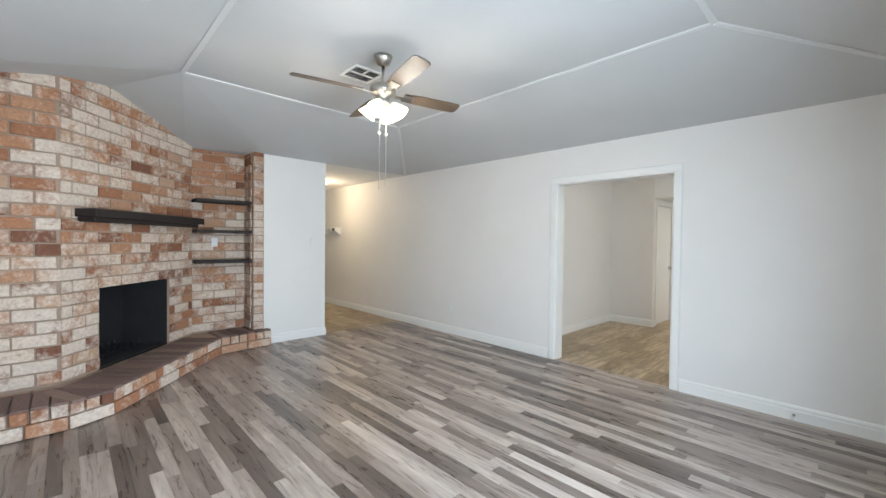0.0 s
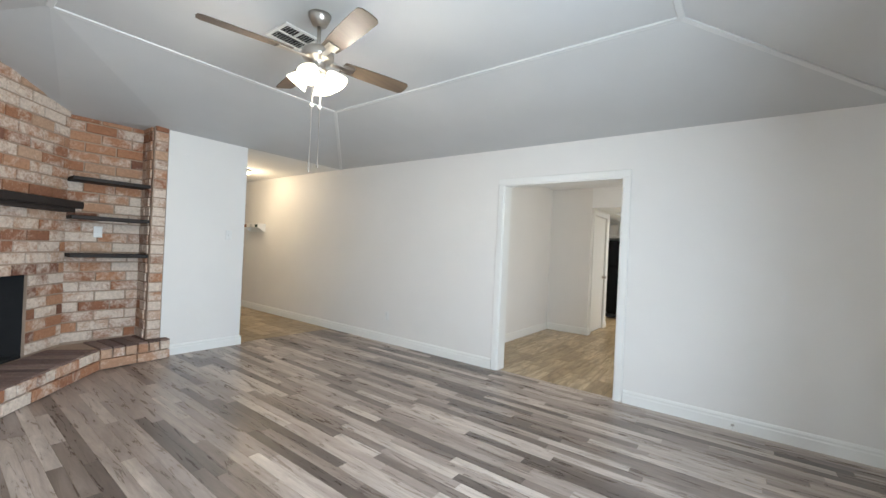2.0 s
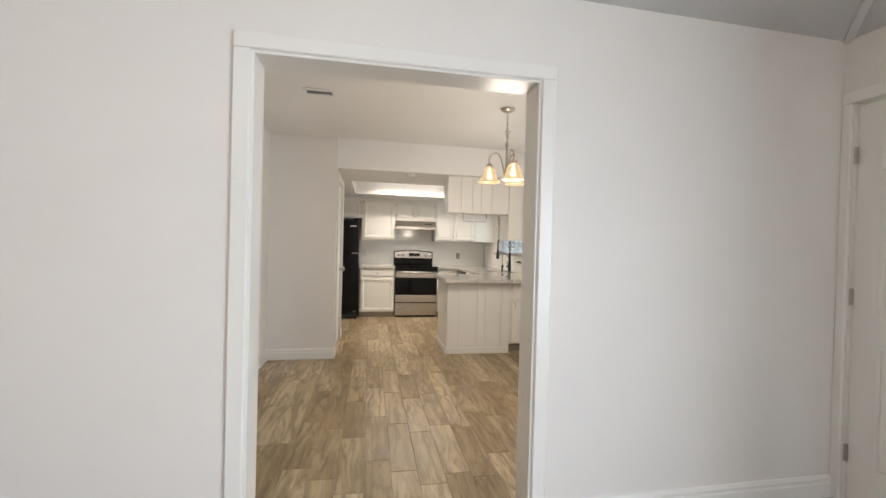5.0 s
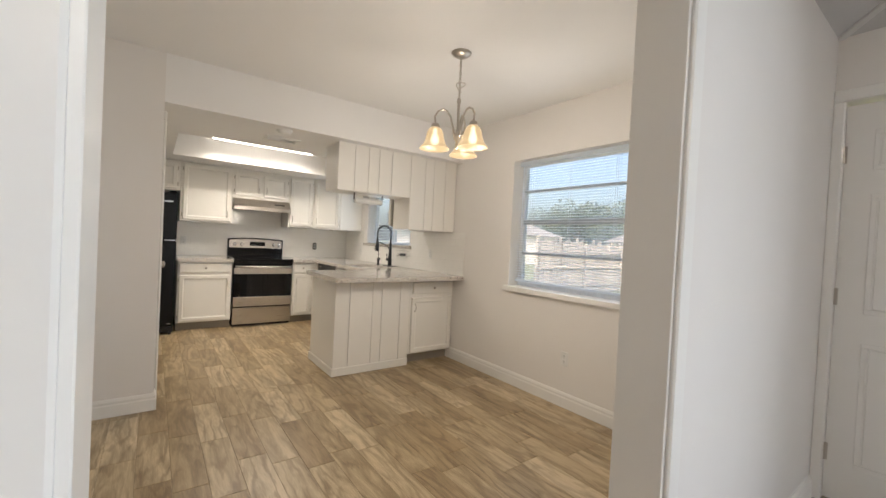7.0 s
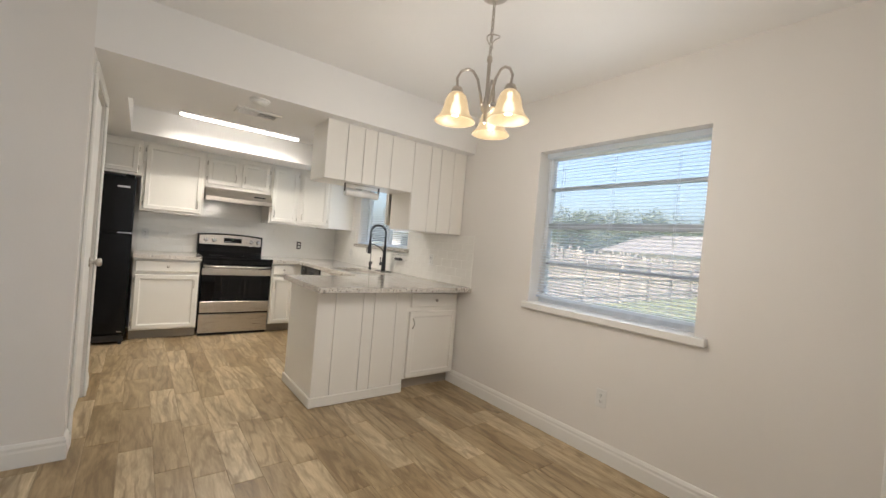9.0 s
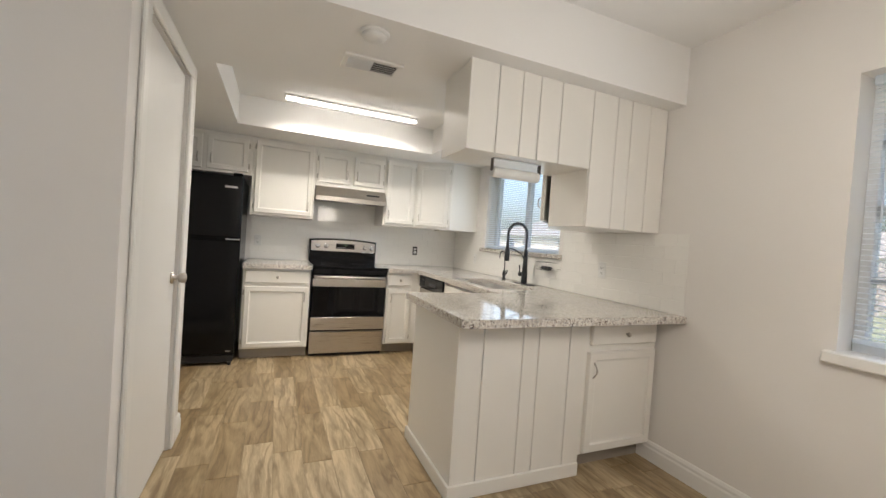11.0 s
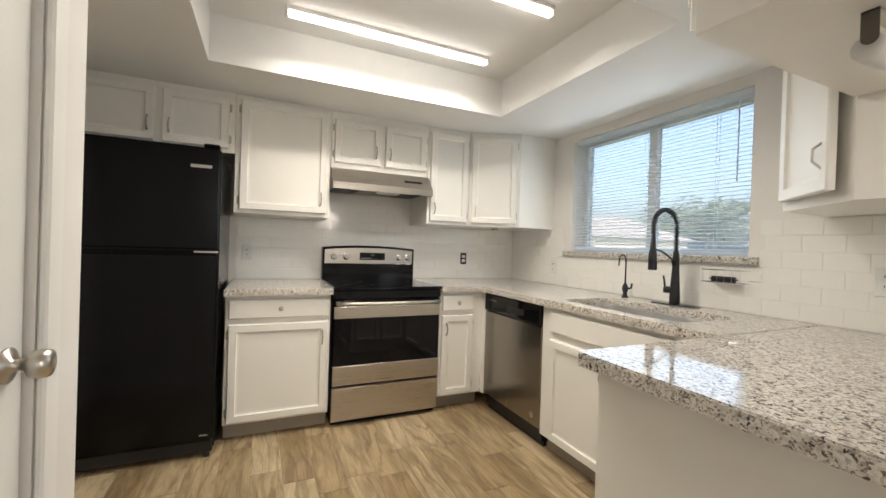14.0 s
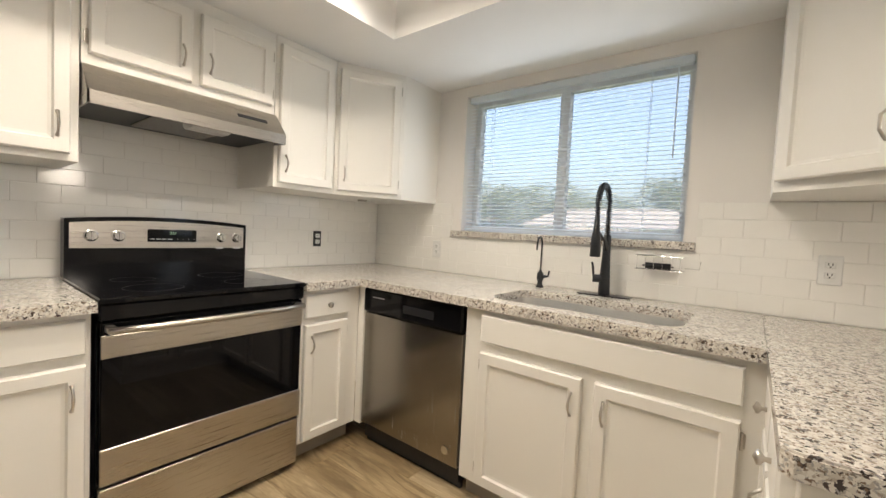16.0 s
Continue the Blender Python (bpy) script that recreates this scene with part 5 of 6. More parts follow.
def sink():
    ob = thing("sink", "brushed steel undermount kitchen sink", "sink", pose(0, 0, 0))
    x0, x1, y0, y1 = SINK
    rings = [(0.003, 0.874, 0.088), (0.003, 0.80, 0.088), (0.006, 0.72, 0.085), (0.02, 0.69, 0.08), (0.06, 0.684, 0.06)]
    bm = bmesh.new()
    loops = [[bm.verts.new((x, y, z)) for x, y in rounded(x0 + i - 0.006, x1 - i + 0.006, y0 + i - 0.006, y1 - i + 0.006, r)] for i, z, r in rings]
    for a, b in zip(loops, loops[1:]):
        for i in range(len(a)):
            bm.faces.new((a[i], a[(i + 1) % len(a)], b[(i + 1) % len(b)], b[i]))
    bm.faces.new(loops[-1])
    bmesh.ops.recalc_face_normals(bm, faces=bm.faces)
    bmesh.ops.reverse_faces(bm, faces=bm.faces)
    part("basin", bm, MAT_STEELH, ob, "", True)
    part("drain", lathe([(0.001, 0.686), (0.03, 0.687), (0.045, 0.690), (0.047, 0.685)], 20), MAT_CHROME, ob, "chrome drain").location = ((x0 + x1) / 2, (y0 + y1) / 2, 0)


sink()


def faucet():
    ob = thing("kitchen_faucet", "matt black spring-neck kitchen faucet with pull-down head", "faucet", pose(8.71, -0.14, 0.915, 0, 0, 6))
    part("deck_plate", bx(-0.125, 0.125, -0.03, 0.03, 0.0, 0.006, 0.003), MAT_BLACKMATT, ob)
    part("column", lathe([(0.028, 0.004), (0.027, 0.05), (0.019, 0.20), (0.017, 0.30), (0.015, 0.305)], 20), MAT_BLACKMATT, ob, "", True)
    part("lever_hub", rod([(0.0, 0.0, 0.085), (0.055, 0.012, 0.085)], 0.020, 14), MAT_BLACKMATT, ob, "", True)
    part("lever", rod([(0.05, 0.011, 0.088), (0.058, 0.012, 0.15), (0.062, 0.012, 0.165)], 0.0055, 8), MAT_BLACKMATT, ob, "", True)
    arc = [(0, 0.0, 0.30), (0, 0.0, 0.42)] + [(0.014 * (1 - math.cos(t)) * 0.5, 0.1 * (1 - math.cos(t)), 0.44 + 0.095 * math.sin(t)) for t in [math.pi * i / 14 for i in range(15)]] + [(0.014, 0.2, 0.40)]
    part("hose", rod(arc, 0.006, 8), MAT_BLACKMATT, ob, "", True)
    pts = [Vector(p) for p in arc]
    fine, acc = [], 0.0
    for p, q in zip(pts, pts[1:]):
        k = max(2, int((q - p).length / 0.0012))
        fine += [p.lerp(q, i / k) for i in range(k)]
    coil = []
    for i, p in enumerate(fine):
        d = (fine[min(i + 1, len(fine) - 1)] - fine[max(i - 1, 0)]).normalized()
        side = Vector((1, 0, 0))
        side = (side - d * side.dot(d)).normalized()
        up = d.cross(side)
        a = i * 0.0012 / 0.0095 * 2 * math.pi
        coil.append(p + 0.0125 * (math.cos(a) * side + math.sin(a) * up))
    part("spring", rod(coil, 0.0026, 5), MAT_BLACKMATT, ob, "", True)
    part("spray_head", lathe([(0.022, 0.20), (0.023, 0.205), (0.021, 0.29), (0.015, 0.32), (0.010, 0.40)], 18), MAT_BLACKMATT, ob, "", True).location = (0.014, 0.2, 0)
    part("holder_arm", rod([(0, 0.0, 0.21), (0.004, 0.05, 0.27), (0.009, 0.13, 0.305), (0.014, 0.2, 0.315)], 0.006, 8), MAT_BLACKMATT, ob, "", True)


faucet()


def filter_tap():
    ob = thing("water_filter_tap", "slim matt black drinking water tap", "faucet", pose(9.05, -0.14, 0.915))
    part("base", lathe([(0.022, 0.0), (0.016, 0.012), (0.012, 0.03), (0.019, 0.05), (0.017, 0.075), (0.008, 0.09), (0.006, 0.10)], 16), MAT_BLACKMATT, ob, "", True)
    neck = [(0, 0, 0.09), (0, 0, 0.23)] + [(0, 0.03 * (1 - math.cos(t)), 0.24 + 0.035 * math.sin(t)) for t in [math.pi * i / 10 for i in range(11)]] + [(0, 0.062, 0.205)]
    part("spout", rod(neck, 0.0048, 8), MAT_BLACKMATT, ob, "", True)
    part("lever", rod([(-0.01, 0, 0.06), (-0.045, 0, 0.065), (-0.05, 0, 0.095)], [0.009, 0.006, 0.006], 8), MAT_BLACKMATT, ob, "", True)


filter_tap()


def sponge_rack():
    ob = thing("sponge_rack", "small wire sponge rack stuck on the tiles, dark pad inside", "rack", pose(8.485, YD + 0.009, 1.10))
    w = bmesh.new()
    for z in (-0.035, 0.03):
        rod([(-0.10, 0, z), (-0.10, 0.07, z), (0.10, 0.07, z), (0.10, 0, z), (-0.10, 0, z)], 0.002, 6, w)
    for k in range(6):
        x = -0.09 + k * 0.036
        rod([(x, 0.07, 0.03), (x, 0.07, -0.035), (x, 0.0, -0.035)], 0.0011, 5, w)
    rod([(-0.10, 0.01, -0.02), (-0.16, 0.02, -0.02), (-0.165, 0.03, 0.02)], 0.0015, 5, w)
    part("wire_frame", w, MAT_CHROME, ob, "chrome wire")
    pad = bx(-0.06, 0.07, 0.012, 0.06, -0.032, -0.004, 0.011, None, 2)
    part("pad", pad, MAT_BLACKMATT, ob, "dark scouring pad", True)


sponge_rack()


def fridge():
    x, w = 9.69, 0.745
    ob = thing("refrigerator", "black top-freezer refrigerator with chrome hinge strip", "refrigerator", pose(x, 2.965, 0, 0, 0, -90))
    part("cabinet_body", bx(0.005, w - 0.005, 0.075, 0.74, 0.03, 1.69, 0.006), MAT_FRIDGE, ob)
    for z0, z1, nm in ((0.10, 1.125, "fridge_door"), (1.14, 1.70, "freezer_door")):
        bm = bx(0, w, 0.0, 0.066, z0, z1, 0.012, None, 3)
        d = part(nm, bm, MAT_FRIDGE, ob, "black enamel door", False)
        part("handle", bx(-0.002, 0.02, -0.022, 0.004, (z0 + z1) / 2 - 0.2, (z0 + z1) / 2 + 0.2, 0.008), MAT_FRIDGE, d, "black edge handle")
    part("seam_strip", bx(w - 0.12, w - 0.005, -0.003, 0.02, 1.127, 1.138, 0.002), MAT_CHROME, ob, "chrome hinge strip")
    part("hinge_cap", bx(w - 0.09, w - 0.01, 0.01, 0.09, 1.70, 1.722, 0.008), MAT_FRIDGE, ob)
    part("kick_grille", bx(0.01, w - 0.01, 0.03, 0.06, 0.025, 0.09, 0.004), MAT_BLACKMATT, ob)
    part("foot", bx(w - 0.05, w - 0.02, 0.02, 0.06, 0.0, 0.03, 0.003), MAT_BLACKMATT, ob)
    part("foot", bx(0.02, 0.05, 0.02, 0.06, 0.0, 0.03, 0.003), MAT_BLACKMATT, ob)
    part("badge", bx(w - 0.145, w - 0.045, -0.0015, 0.002, 1.585, 1.603, 0.001), MAT_CHROME, ob, "small chrome badge")
    part("badge", bx(w - 0.07, w - 0.03, -0.0015, 0.002, 0.128, 0.136, 0.001), MAT_CHROME, ob, "small chrome badge")


fridge()


def kitchen_range():
    w = 0.756
    ob = thing("range_oven", "stainless electric range with black glass cooktop and oven door", "stove", pose(9.825, 1.577, 0, 0, 0, -90))
    part("body", bx(0.0, w, 0.03, 0.66, 0.03, 0.895, 0.003), MAT_BLACKGLOSS, ob, "black enamel body")
    part("plinth", bx(0.01, w - 0.01, 0.05, 0.6, 0.0, 0.03), MAT_BLACKMATT, ob)
    part("drawer", bx(0.006, w - 0.006, 0.0, 0.03, 0.035, 0.255, 0.004), MAT_STEEL, ob, "brushed steel storage drawer")
    door = part("oven_door", bx(0.006, w - 0.006, -0.004, 0.03, 0.272, 0.835, 0.004), MAT_BLACKGLASS, ob, "black glass oven door")
    part("lower_band", bx(0.006, w - 0.006, -0.010, -0.003, 0.272, 0.400, 0.002), MAT_STEEL, door, "brushed steel band")
    part("upper_band", bx(0.006, w - 0.006, -0.010, -0.003, 0.712, 0.790, 0.002), MAT_STEEL, door, "brushed steel band")
    bar = rod([(0.02, -0.045, 0.812), (0.12, -0.055, 0.812), (w / 2, -0.058, 0.812), (w - 0.12, -0.055, 0.812), (w - 0.02, -0.045, 0.812)], 0.0125, 12)
    for x in (0.03, w - 0.03):
        bx(x - 0.014, x + 0.014, -0.045, 0.0, 0.802, 0.824, 0.003, bar)
    part("handle", bar, MAT_STEEL, door, "brushed steel handle bar", True)
    part("front_lip", bx(0.0, w, -0.012, 0.04, 0.84, 0.898, 0.006), MAT_BLACKGLOSS, ob)
    part("cooktop", bx(-0.002, w + 0.002, -0.02, 0.60, 0.898, 0.918, 0.004), MAT_BLACKGLASS, ob, "black glass cooktop")
    for x, y, r in ((0.2, 0.16, 0.10), (0.56, 0.16, 0.09), (0.2, 0.43, 0.08), (0.56, 0.43, 0.10)):
        ring = lathe([(r - 0.0015, 0.9178), (r - 0.0015, 0.9182), (r, 0.9182), (r, 0.9178)], 32)
        ring.transform(Matrix.Translation((x, y, 0)))
        part("burner_ring", ring, MAT_GREYPRINT, ob)
    # back guard, with a gently bowed top
    top = [(w * i / 10, 1.172 + 0.020 * (1 - (2 * i / 10 - 1) ** 2)) for i in range(11)]
    poly = [(0.0, 0.918), (w, 0.918)] + top[::-1]
    g = prism(poly, 0.0, 0.075)
    g.transform(Matrix(((1, 0, 0, 0), (0, 0, 1, 0.59), (0, 1, 0, 0), (0, 0, 0, 1))))
    bmesh.ops.recalc_face_normals(g, faces=g.faces)
    guard = part("back_guard", g, MAT_BLACKGLOSS, ob, "black back guard")
    face = [(0.016, 1.045), (w - 0.016, 1.045)] + [(0.016 + (w - 0.032) * i / 10, 1.155 + 0.018 * (1 - (2 * i / 10 - 1) ** 2)) for i in range(11)][::-1]
    f = prism(face, 0.0, 0.006)
    f.transform(Matrix(((1, 0, 0, 0), (0, 0, 1, 0.584), (0, 1, 0, 0), (0, 0, 0, 1))))
    bmesh.ops.recalc_face_normals(f, faces=f.faces)
    part("control_panel", f, MAT_STEEL, guard, "brushed steel control panel")
    part("display", bx(0.29, 0.50, 0.579, 0.586, 1.075, 1.135, 0.002), MAT_BLACKGLASS, guard, "dark clock display")
    digits = bpy.data.curves.new("digits", "FONT")
    digits.body, digits.size, digits.extrude, digits.align_x = "3:51", 0.017, 0.0004, "CENTER"
    t = new("clock_digits", digits)
    dep = bpy.context.evaluated_depsgraph_get()
    me = bpy.data.meshes.new_from_object(t.evaluated_get(dep))
    bpy.data.objects.remove(t)
    me.materials.clear()
    me.materials.append(MAT_GREENLED)
    t = new("clock_digits", me)
    t.parent = guard
    t.matrix_basis = Matrix.Translation((0.395, 0.5782, 1.112)) @ Matrix.Rotation(radians(90), 4, "X")
    tagged(t, "green clock digits")
    bars = bmesh.new()
    for k in range(8):
        bx(0.30 + k * 0.024 + (0.02 if k > 3 else 0), 0.314 + k * 0.024 + (0.0 if k > 3 else 0) + 0.004, 0.5782, 0.5786, 1.086, 1.090, 0, bars)
    part("printed_marks", bars, MAT_PALE, guard)
    for x in (0.085, 0.18, w - 0.135, w - 0.055):
        k = lathe([(0.026, 0.0), (0.026, 0.004), (0.021, 0.006), (0.020, 0.024), (0.017, 0.028), (0.001, 0.028)], 20)
        bx(-0.003, 0.003, -0.019, 0.019, 0.026, 0.034, 0.001, k)
        k.transform(Matrix.Translation((x, 0.584, 1.100)) @ Matrix.Rotation(radians(90), 4, "X"))
        part("control_knob", k, MAT_CHROME, guard, "chrome control knob")
    for x in (w - 0.16, w - 0.07):
        part("label_tag", bx(x, x + 0.035, 0.580, 0.584, 1.040, 1.050), MAT_PALE, guard)


kitchen_range()


def hood():
    w = 0.745
    ob = thing("range_hood", "brushed steel under-cabinet range hood", "hood", pose(10.0, 1.578, 0, 0, 0, -90))
    outer = bmesh.new()
    # shell: top and sloped front plus two ends, open below
    for poly in ([(0.10, 1.742), (0.50, 1.742), (0.50, 1.735), (0.10, 1.735)], [(0.10, 1.742), (0.10, 1.732), (0.012, 1.632), (0.0, 1.632)], [(0.0, 1.632), (0.012, 1.632), (0.012, 1.585), (0.0, 1.585)]):
        p = prism(poly, 0.0, w)
        p.transform(Matrix(((0, 0, 1, 0), (1, 0, 0, 0), (0, 1, 0, 0), (0, 0, 0, 1))))
        join(outer, p)
    for x in (0.0, w - 0.006):
        p = prism([(0.0, 1.585), (0.498, 1.60), (0.498, 1.738), (0.10, 1.738), (0.0, 1.632)], x, x + 0.006)
        p.transform(Matrix(((0, 0, 1, 0), (1, 0, 0, 0), (0, 1, 0, 0), (0, 0, 0, 1))))
        join(outer, p)
    bmesh.ops.recalc_face_normals(outer, faces=outer.faces)
    part("shell", outer, MAT_STEEL, ob)
    part("underside", bx(0.008, w - 0.008, 0.014, 0.49, 1.612, 1.622), MAT_BLACKMATT, ob, "dark filter underside")
    part("filter", bx(0.22, 0.52, 0.10, 0.42, 1.604, 1.612, 0.003), MAT_STEEL_DIM, ob, "dark mesh grease filter")
    part("light_lens", bx(0.33, 0.50, 0.03, 0.12, 1.580, 1.612, 0.01), MAT_PLASTIC, ob, "pale lamp lens")
    part("switch_panel", bx(0.53, 0.67, -0.003, 0.006, 1.640, 1.662, 0.002), MAT_BLACKMATT, ob, "black switch panel").matrix_basis = Matrix.Translation((0, 0.045, 0.032)) @ Matrix.Translation((0, 0, 1.65)) @ Matrix.Rotation(radians(-42), 4, "X") @ Matrix.Translation((0, 0, -1.65))


hood()


def dishwasher():
    w = 0.67
    ob = thing("dishwasher", "stainless built-in dishwasher with black control strip", "dishwasher", pose(9.80, 0.452, 0, 0, 0, 180))
    part("tub", bx(0.01, w - 0.01, 0.03, 0.60, 0.03, 0.865), MAT_BLACKMATT, ob)
    part("door_panel", bx(0.004, w - 0.004, 0.0, 0.03, 0.115, 0.735, 0.004), MAT_STEEL_DARK, ob, "brushed steel door")
    strip = part("control_strip", bx(0.004, w - 0.004, -0.012, 0.03, 0.74, 0.868, 0.008), MAT_BLACKGLOSS, ob, "black control strip")
    part("handle_recess", bx(0.30, 0.50, -0.0135, -0.010, 0.775, 0.815, 0.002), MAT_BLACKMATT, strip)
    marks = bmesh.new()
    for k in range(5):
        bx(0.08 + k * 0.018, 0.09 + k * 0.018, -0.0128, -0.0118, 0.822, 0.827, 0, marks)
    part("printed_marks", marks, MAT_PALE, strip)
    b = lathe([(0.020, 0.0), (0.020, 0.002), (0.001, 0.002)], 20)
    b.transform(Matrix.Translation((w - 0.075, 0.0, 0.18)) @ Matrix.Rotation(radians(90), 4, "X"))
    part("badge", b, MAT_CHROME, ob, "round chrome badge")
    part("kick_plate", bx(0.01, w - 0.01, 0.05, 0.07, 0.0, 0.11), MAT_BLACKMATT, ob, "black kick plate")


dishwasher()
part_filler = tagged(linked("filler_strip", bx(9.802, FE, 0.435, 0.455, 0.10, 0.873, 0.002), MAT_CAB), "narrow white filler strip beside the dishwasher", "filler")


# ceiling lights and fittings
def tube_light(x, y0, y1):
    ob = thing("tube_light", "lit white fluorescent strip light in the ceiling tray", "ceiling light", pose(x, (y0 + y1) / 2, 2.40), group="tray strip lights")
    h = (y1 - y0) / 2
    part("housing", bx(-0.022, 0.022, -h, h, -0.022, 0.0, 0.003), MAT_TRIM, ob)
    part("diffuser", bx(-0.02, 0.02, -h + 0.012, h - 0.012, -0.048, -0.022, 0.008, None, 2), MAT_TUBE, ob, "glowing diffuser")
    for y in (-h, h - 0.012):
        part("end_cap", bx(-0.022, 0.022, y, y + 0.012, -0.05, -0.022, 0.003), MAT_PLASTIC, ob)


tube_light(8.785, 0.73, 1.885)
tube_light(9.385, 0.745, 1.93)
vent("white two-way ceiling vent in the kitchen", 7.83, 1.52, ZK, 0.30, 0.18, 5, 90, False, None, True)


def smoke_detector():
    ob = thing("smoke_detector", "round white smoke detector on the kitchen ceiling", "smoke detector", pose(7.50, 1.58, ZK))
    part("base", lathe([(0.06, -0.012), (0.066, -0.008), (0.066, 0.0)], 24), MAT_PLASTIC, ob, "", True)
    part("cover", lathe([(0.001, -0.034), (0.03, -0.033), (0.048, -0.026), (0.056, -0.012)], 24), MAT_PLASTIC, ob, "", True)


smoke_detector()


# backsplash tiles
def tile_wall(parent, origin, u, out, length, z0, z1, tw=0.1515, th=0.0785, gap=0.0016, holes=()):
    """White glazed tiles in running bond, each an object of its own."""
    o, u, out = Vector(origin), Vector(u), Vector(out)
    turn = math.atan2(u.y, u.x)
    row, z = 0, z0
    while z < z1 - 0.01:
        h = min(th, z1 - z)
        s = -tw / 2 if row % 2 else 0.0
        while s < length:
            p, q = max(s, 0), min(s + tw, length)
            s += tw
            bits = [(p, q, z, z + h)]
            for a, b, c, d in holes:
                nxt = []
                for p1, q1, c1, d1 in bits:
                    if q1 <= a or p1 >= b or d1 <= c or c1 >= d:
                        nxt.append((p1, q1, c1, d1))
                        continue
                    if p1 < a:
                        nxt.append((p1, a, c1, d1))
                    if q1 > b:
                        nxt.append((b, q1, c1, d1))
                    if c1 < c:
                        nxt.append((max(p1, a), min(q1, b), c1, c))
                    if d1 > d:
                        nxt.append((max(p1, a), min(q1, b), d, d1))
                bits = nxt
            for p1, q1, c1, d1 in bits:
                if q1 - p1 < 0.02 or d1 - c1 < 0.012:
                    continue
                key = ("tile", round(q1 - p1, 3), round(d1 - c1, 3))
                if key not in PIECES:
                    w2, h2 = (q1 - p1 - gap) / 2, (d1 - c1 - gap) / 2
                    bm = bx(-w2, w2, -0.004, 0.003, -h2, h2, 0.0014)
                    me = bpy.data.meshes.new("tile")
                    bm.to_mesh(me)
                    bm.free()
                    me.materials.append(MAT_TILEWHITE)
                    PIECES[key] = me
                t = new("tile", PIECES[key])
                c = o + u * ((p1 + q1) / 2) + out * -0.001
                t.parent = parent
                t.location = (c.x, c.y, (c1 + d1) / 2)
                t.rotation_euler = (random.uniform(-0.004, 0.004), 0, turn + random.uniform(-0.003, 0.003))
        z += th
        row += 1


splash = tagged(linked("backsplash", bx(XKE - 0.003, XKE - 0.0005, YD + 0.006, 2.19, 0.915, 1.78), MAT_TILEGROUT), "white glazed subway tile backsplash behind the range", "backsplash", kind="structure")
tile_wall(splash, (XKE - 0.003, YD + 0.006, 0), (0, 1, 0), (-1, 0, 0), 2.19 - YD - 0.006, 0.918, 1.379, holes=[(0.82 - YD, 1.58 - YD, 1.379, 1.9)])
tile_wall(splash, (XKE - 0.003, 0.83, 0), (0, 1, 0), (-1, 0, 0), 0.745, 1.379 + 0.001, 1.60)
splash2 = tagged(linked("backsplash", join(join(bx(7.27, 8.35, YD + 0.0005, YD + 0.003, 0.915, 1.385), bx(8.35, 9.75, YD + 0.0005, YD + 0.003, 0.915, 1.163)), bx(9.75, XKE - 0.004, YD + 0.0005, YD + 0.003, 0.915, 1.385)), MAT_TILEGROUT), "white glazed subway tile backsplash round the sink window", "backsplash", kind="structure")
tile_wall(splash2, (7.27, YD + 0.003, 0), (1, 0, 0), (0, 1, 0), XKE - 7.278, 0.918, 1.386, holes=[(8.35 - 7.27, 9.75 - 7.27, 1.162, 1.6)])

# ---- outside ----


def grass_material():
    m, nodes, links, b = material("lawn")
    geo = nodes.new("ShaderNodeNewGeometry").outputs["Position"]
    r = ramp(nodes, [(0.3, (0.12, 0.14, 0.06)), (0.55, (0.20, 0.21, 0.11)), (0.75, (0.31, 0.28, 0.19))])
    links.new(noise_tex(nodes, links, geo, 1.3, 8, 0.7), r.inputs[0])
    links.new(r.outputs[0], b.inputs["Base Color"])
    b.inputs["Roughness"].default_value = 0.9
    bump(nodes, links, b, noise_tex(nodes, links, geo, 40, 4), 0.8, 0.03)
    return m


MAT_LAWN = grass_material()
MAT_FENCE = wood_piece("weathered_fence_wood", [(0, (0.24, 0.215, 0.20)), (0.6, (0.34, 0.31, 0.285)), (1, (0.46, 0.41, 0.37))], "x", 1.0, 0.85, 0.4)
MAT_LEAF = painted("leaves", (0.10, 0.12, 0.06), 0.7, 0.5, 8, 0.3)
MAT_BARK = painted("bark", (0.12, 0.09, 0.07), 0.9, 0.4, 20, 0.8)
MAT_ROOF = painted("grey_roof_shingle", (0.26, 0.24, 0.23), 0.9, 0.3, 30, 0.6)
MAT_SIDING = painted("pale_siding", (0.62, 0.58, 0.53), 0.7, 0.1, 30, 0.2)
ZG = -0.2
g = bmesh.new()
bmesh.ops.create_grid(g, x_segments=8, y_segments=8, size=600)
g.transform(Matrix.Translation((6, -20, ZG)))
structure("ground", g, MAT_LAWN, "patchy green lawn reaching to the horizon", "lawn")


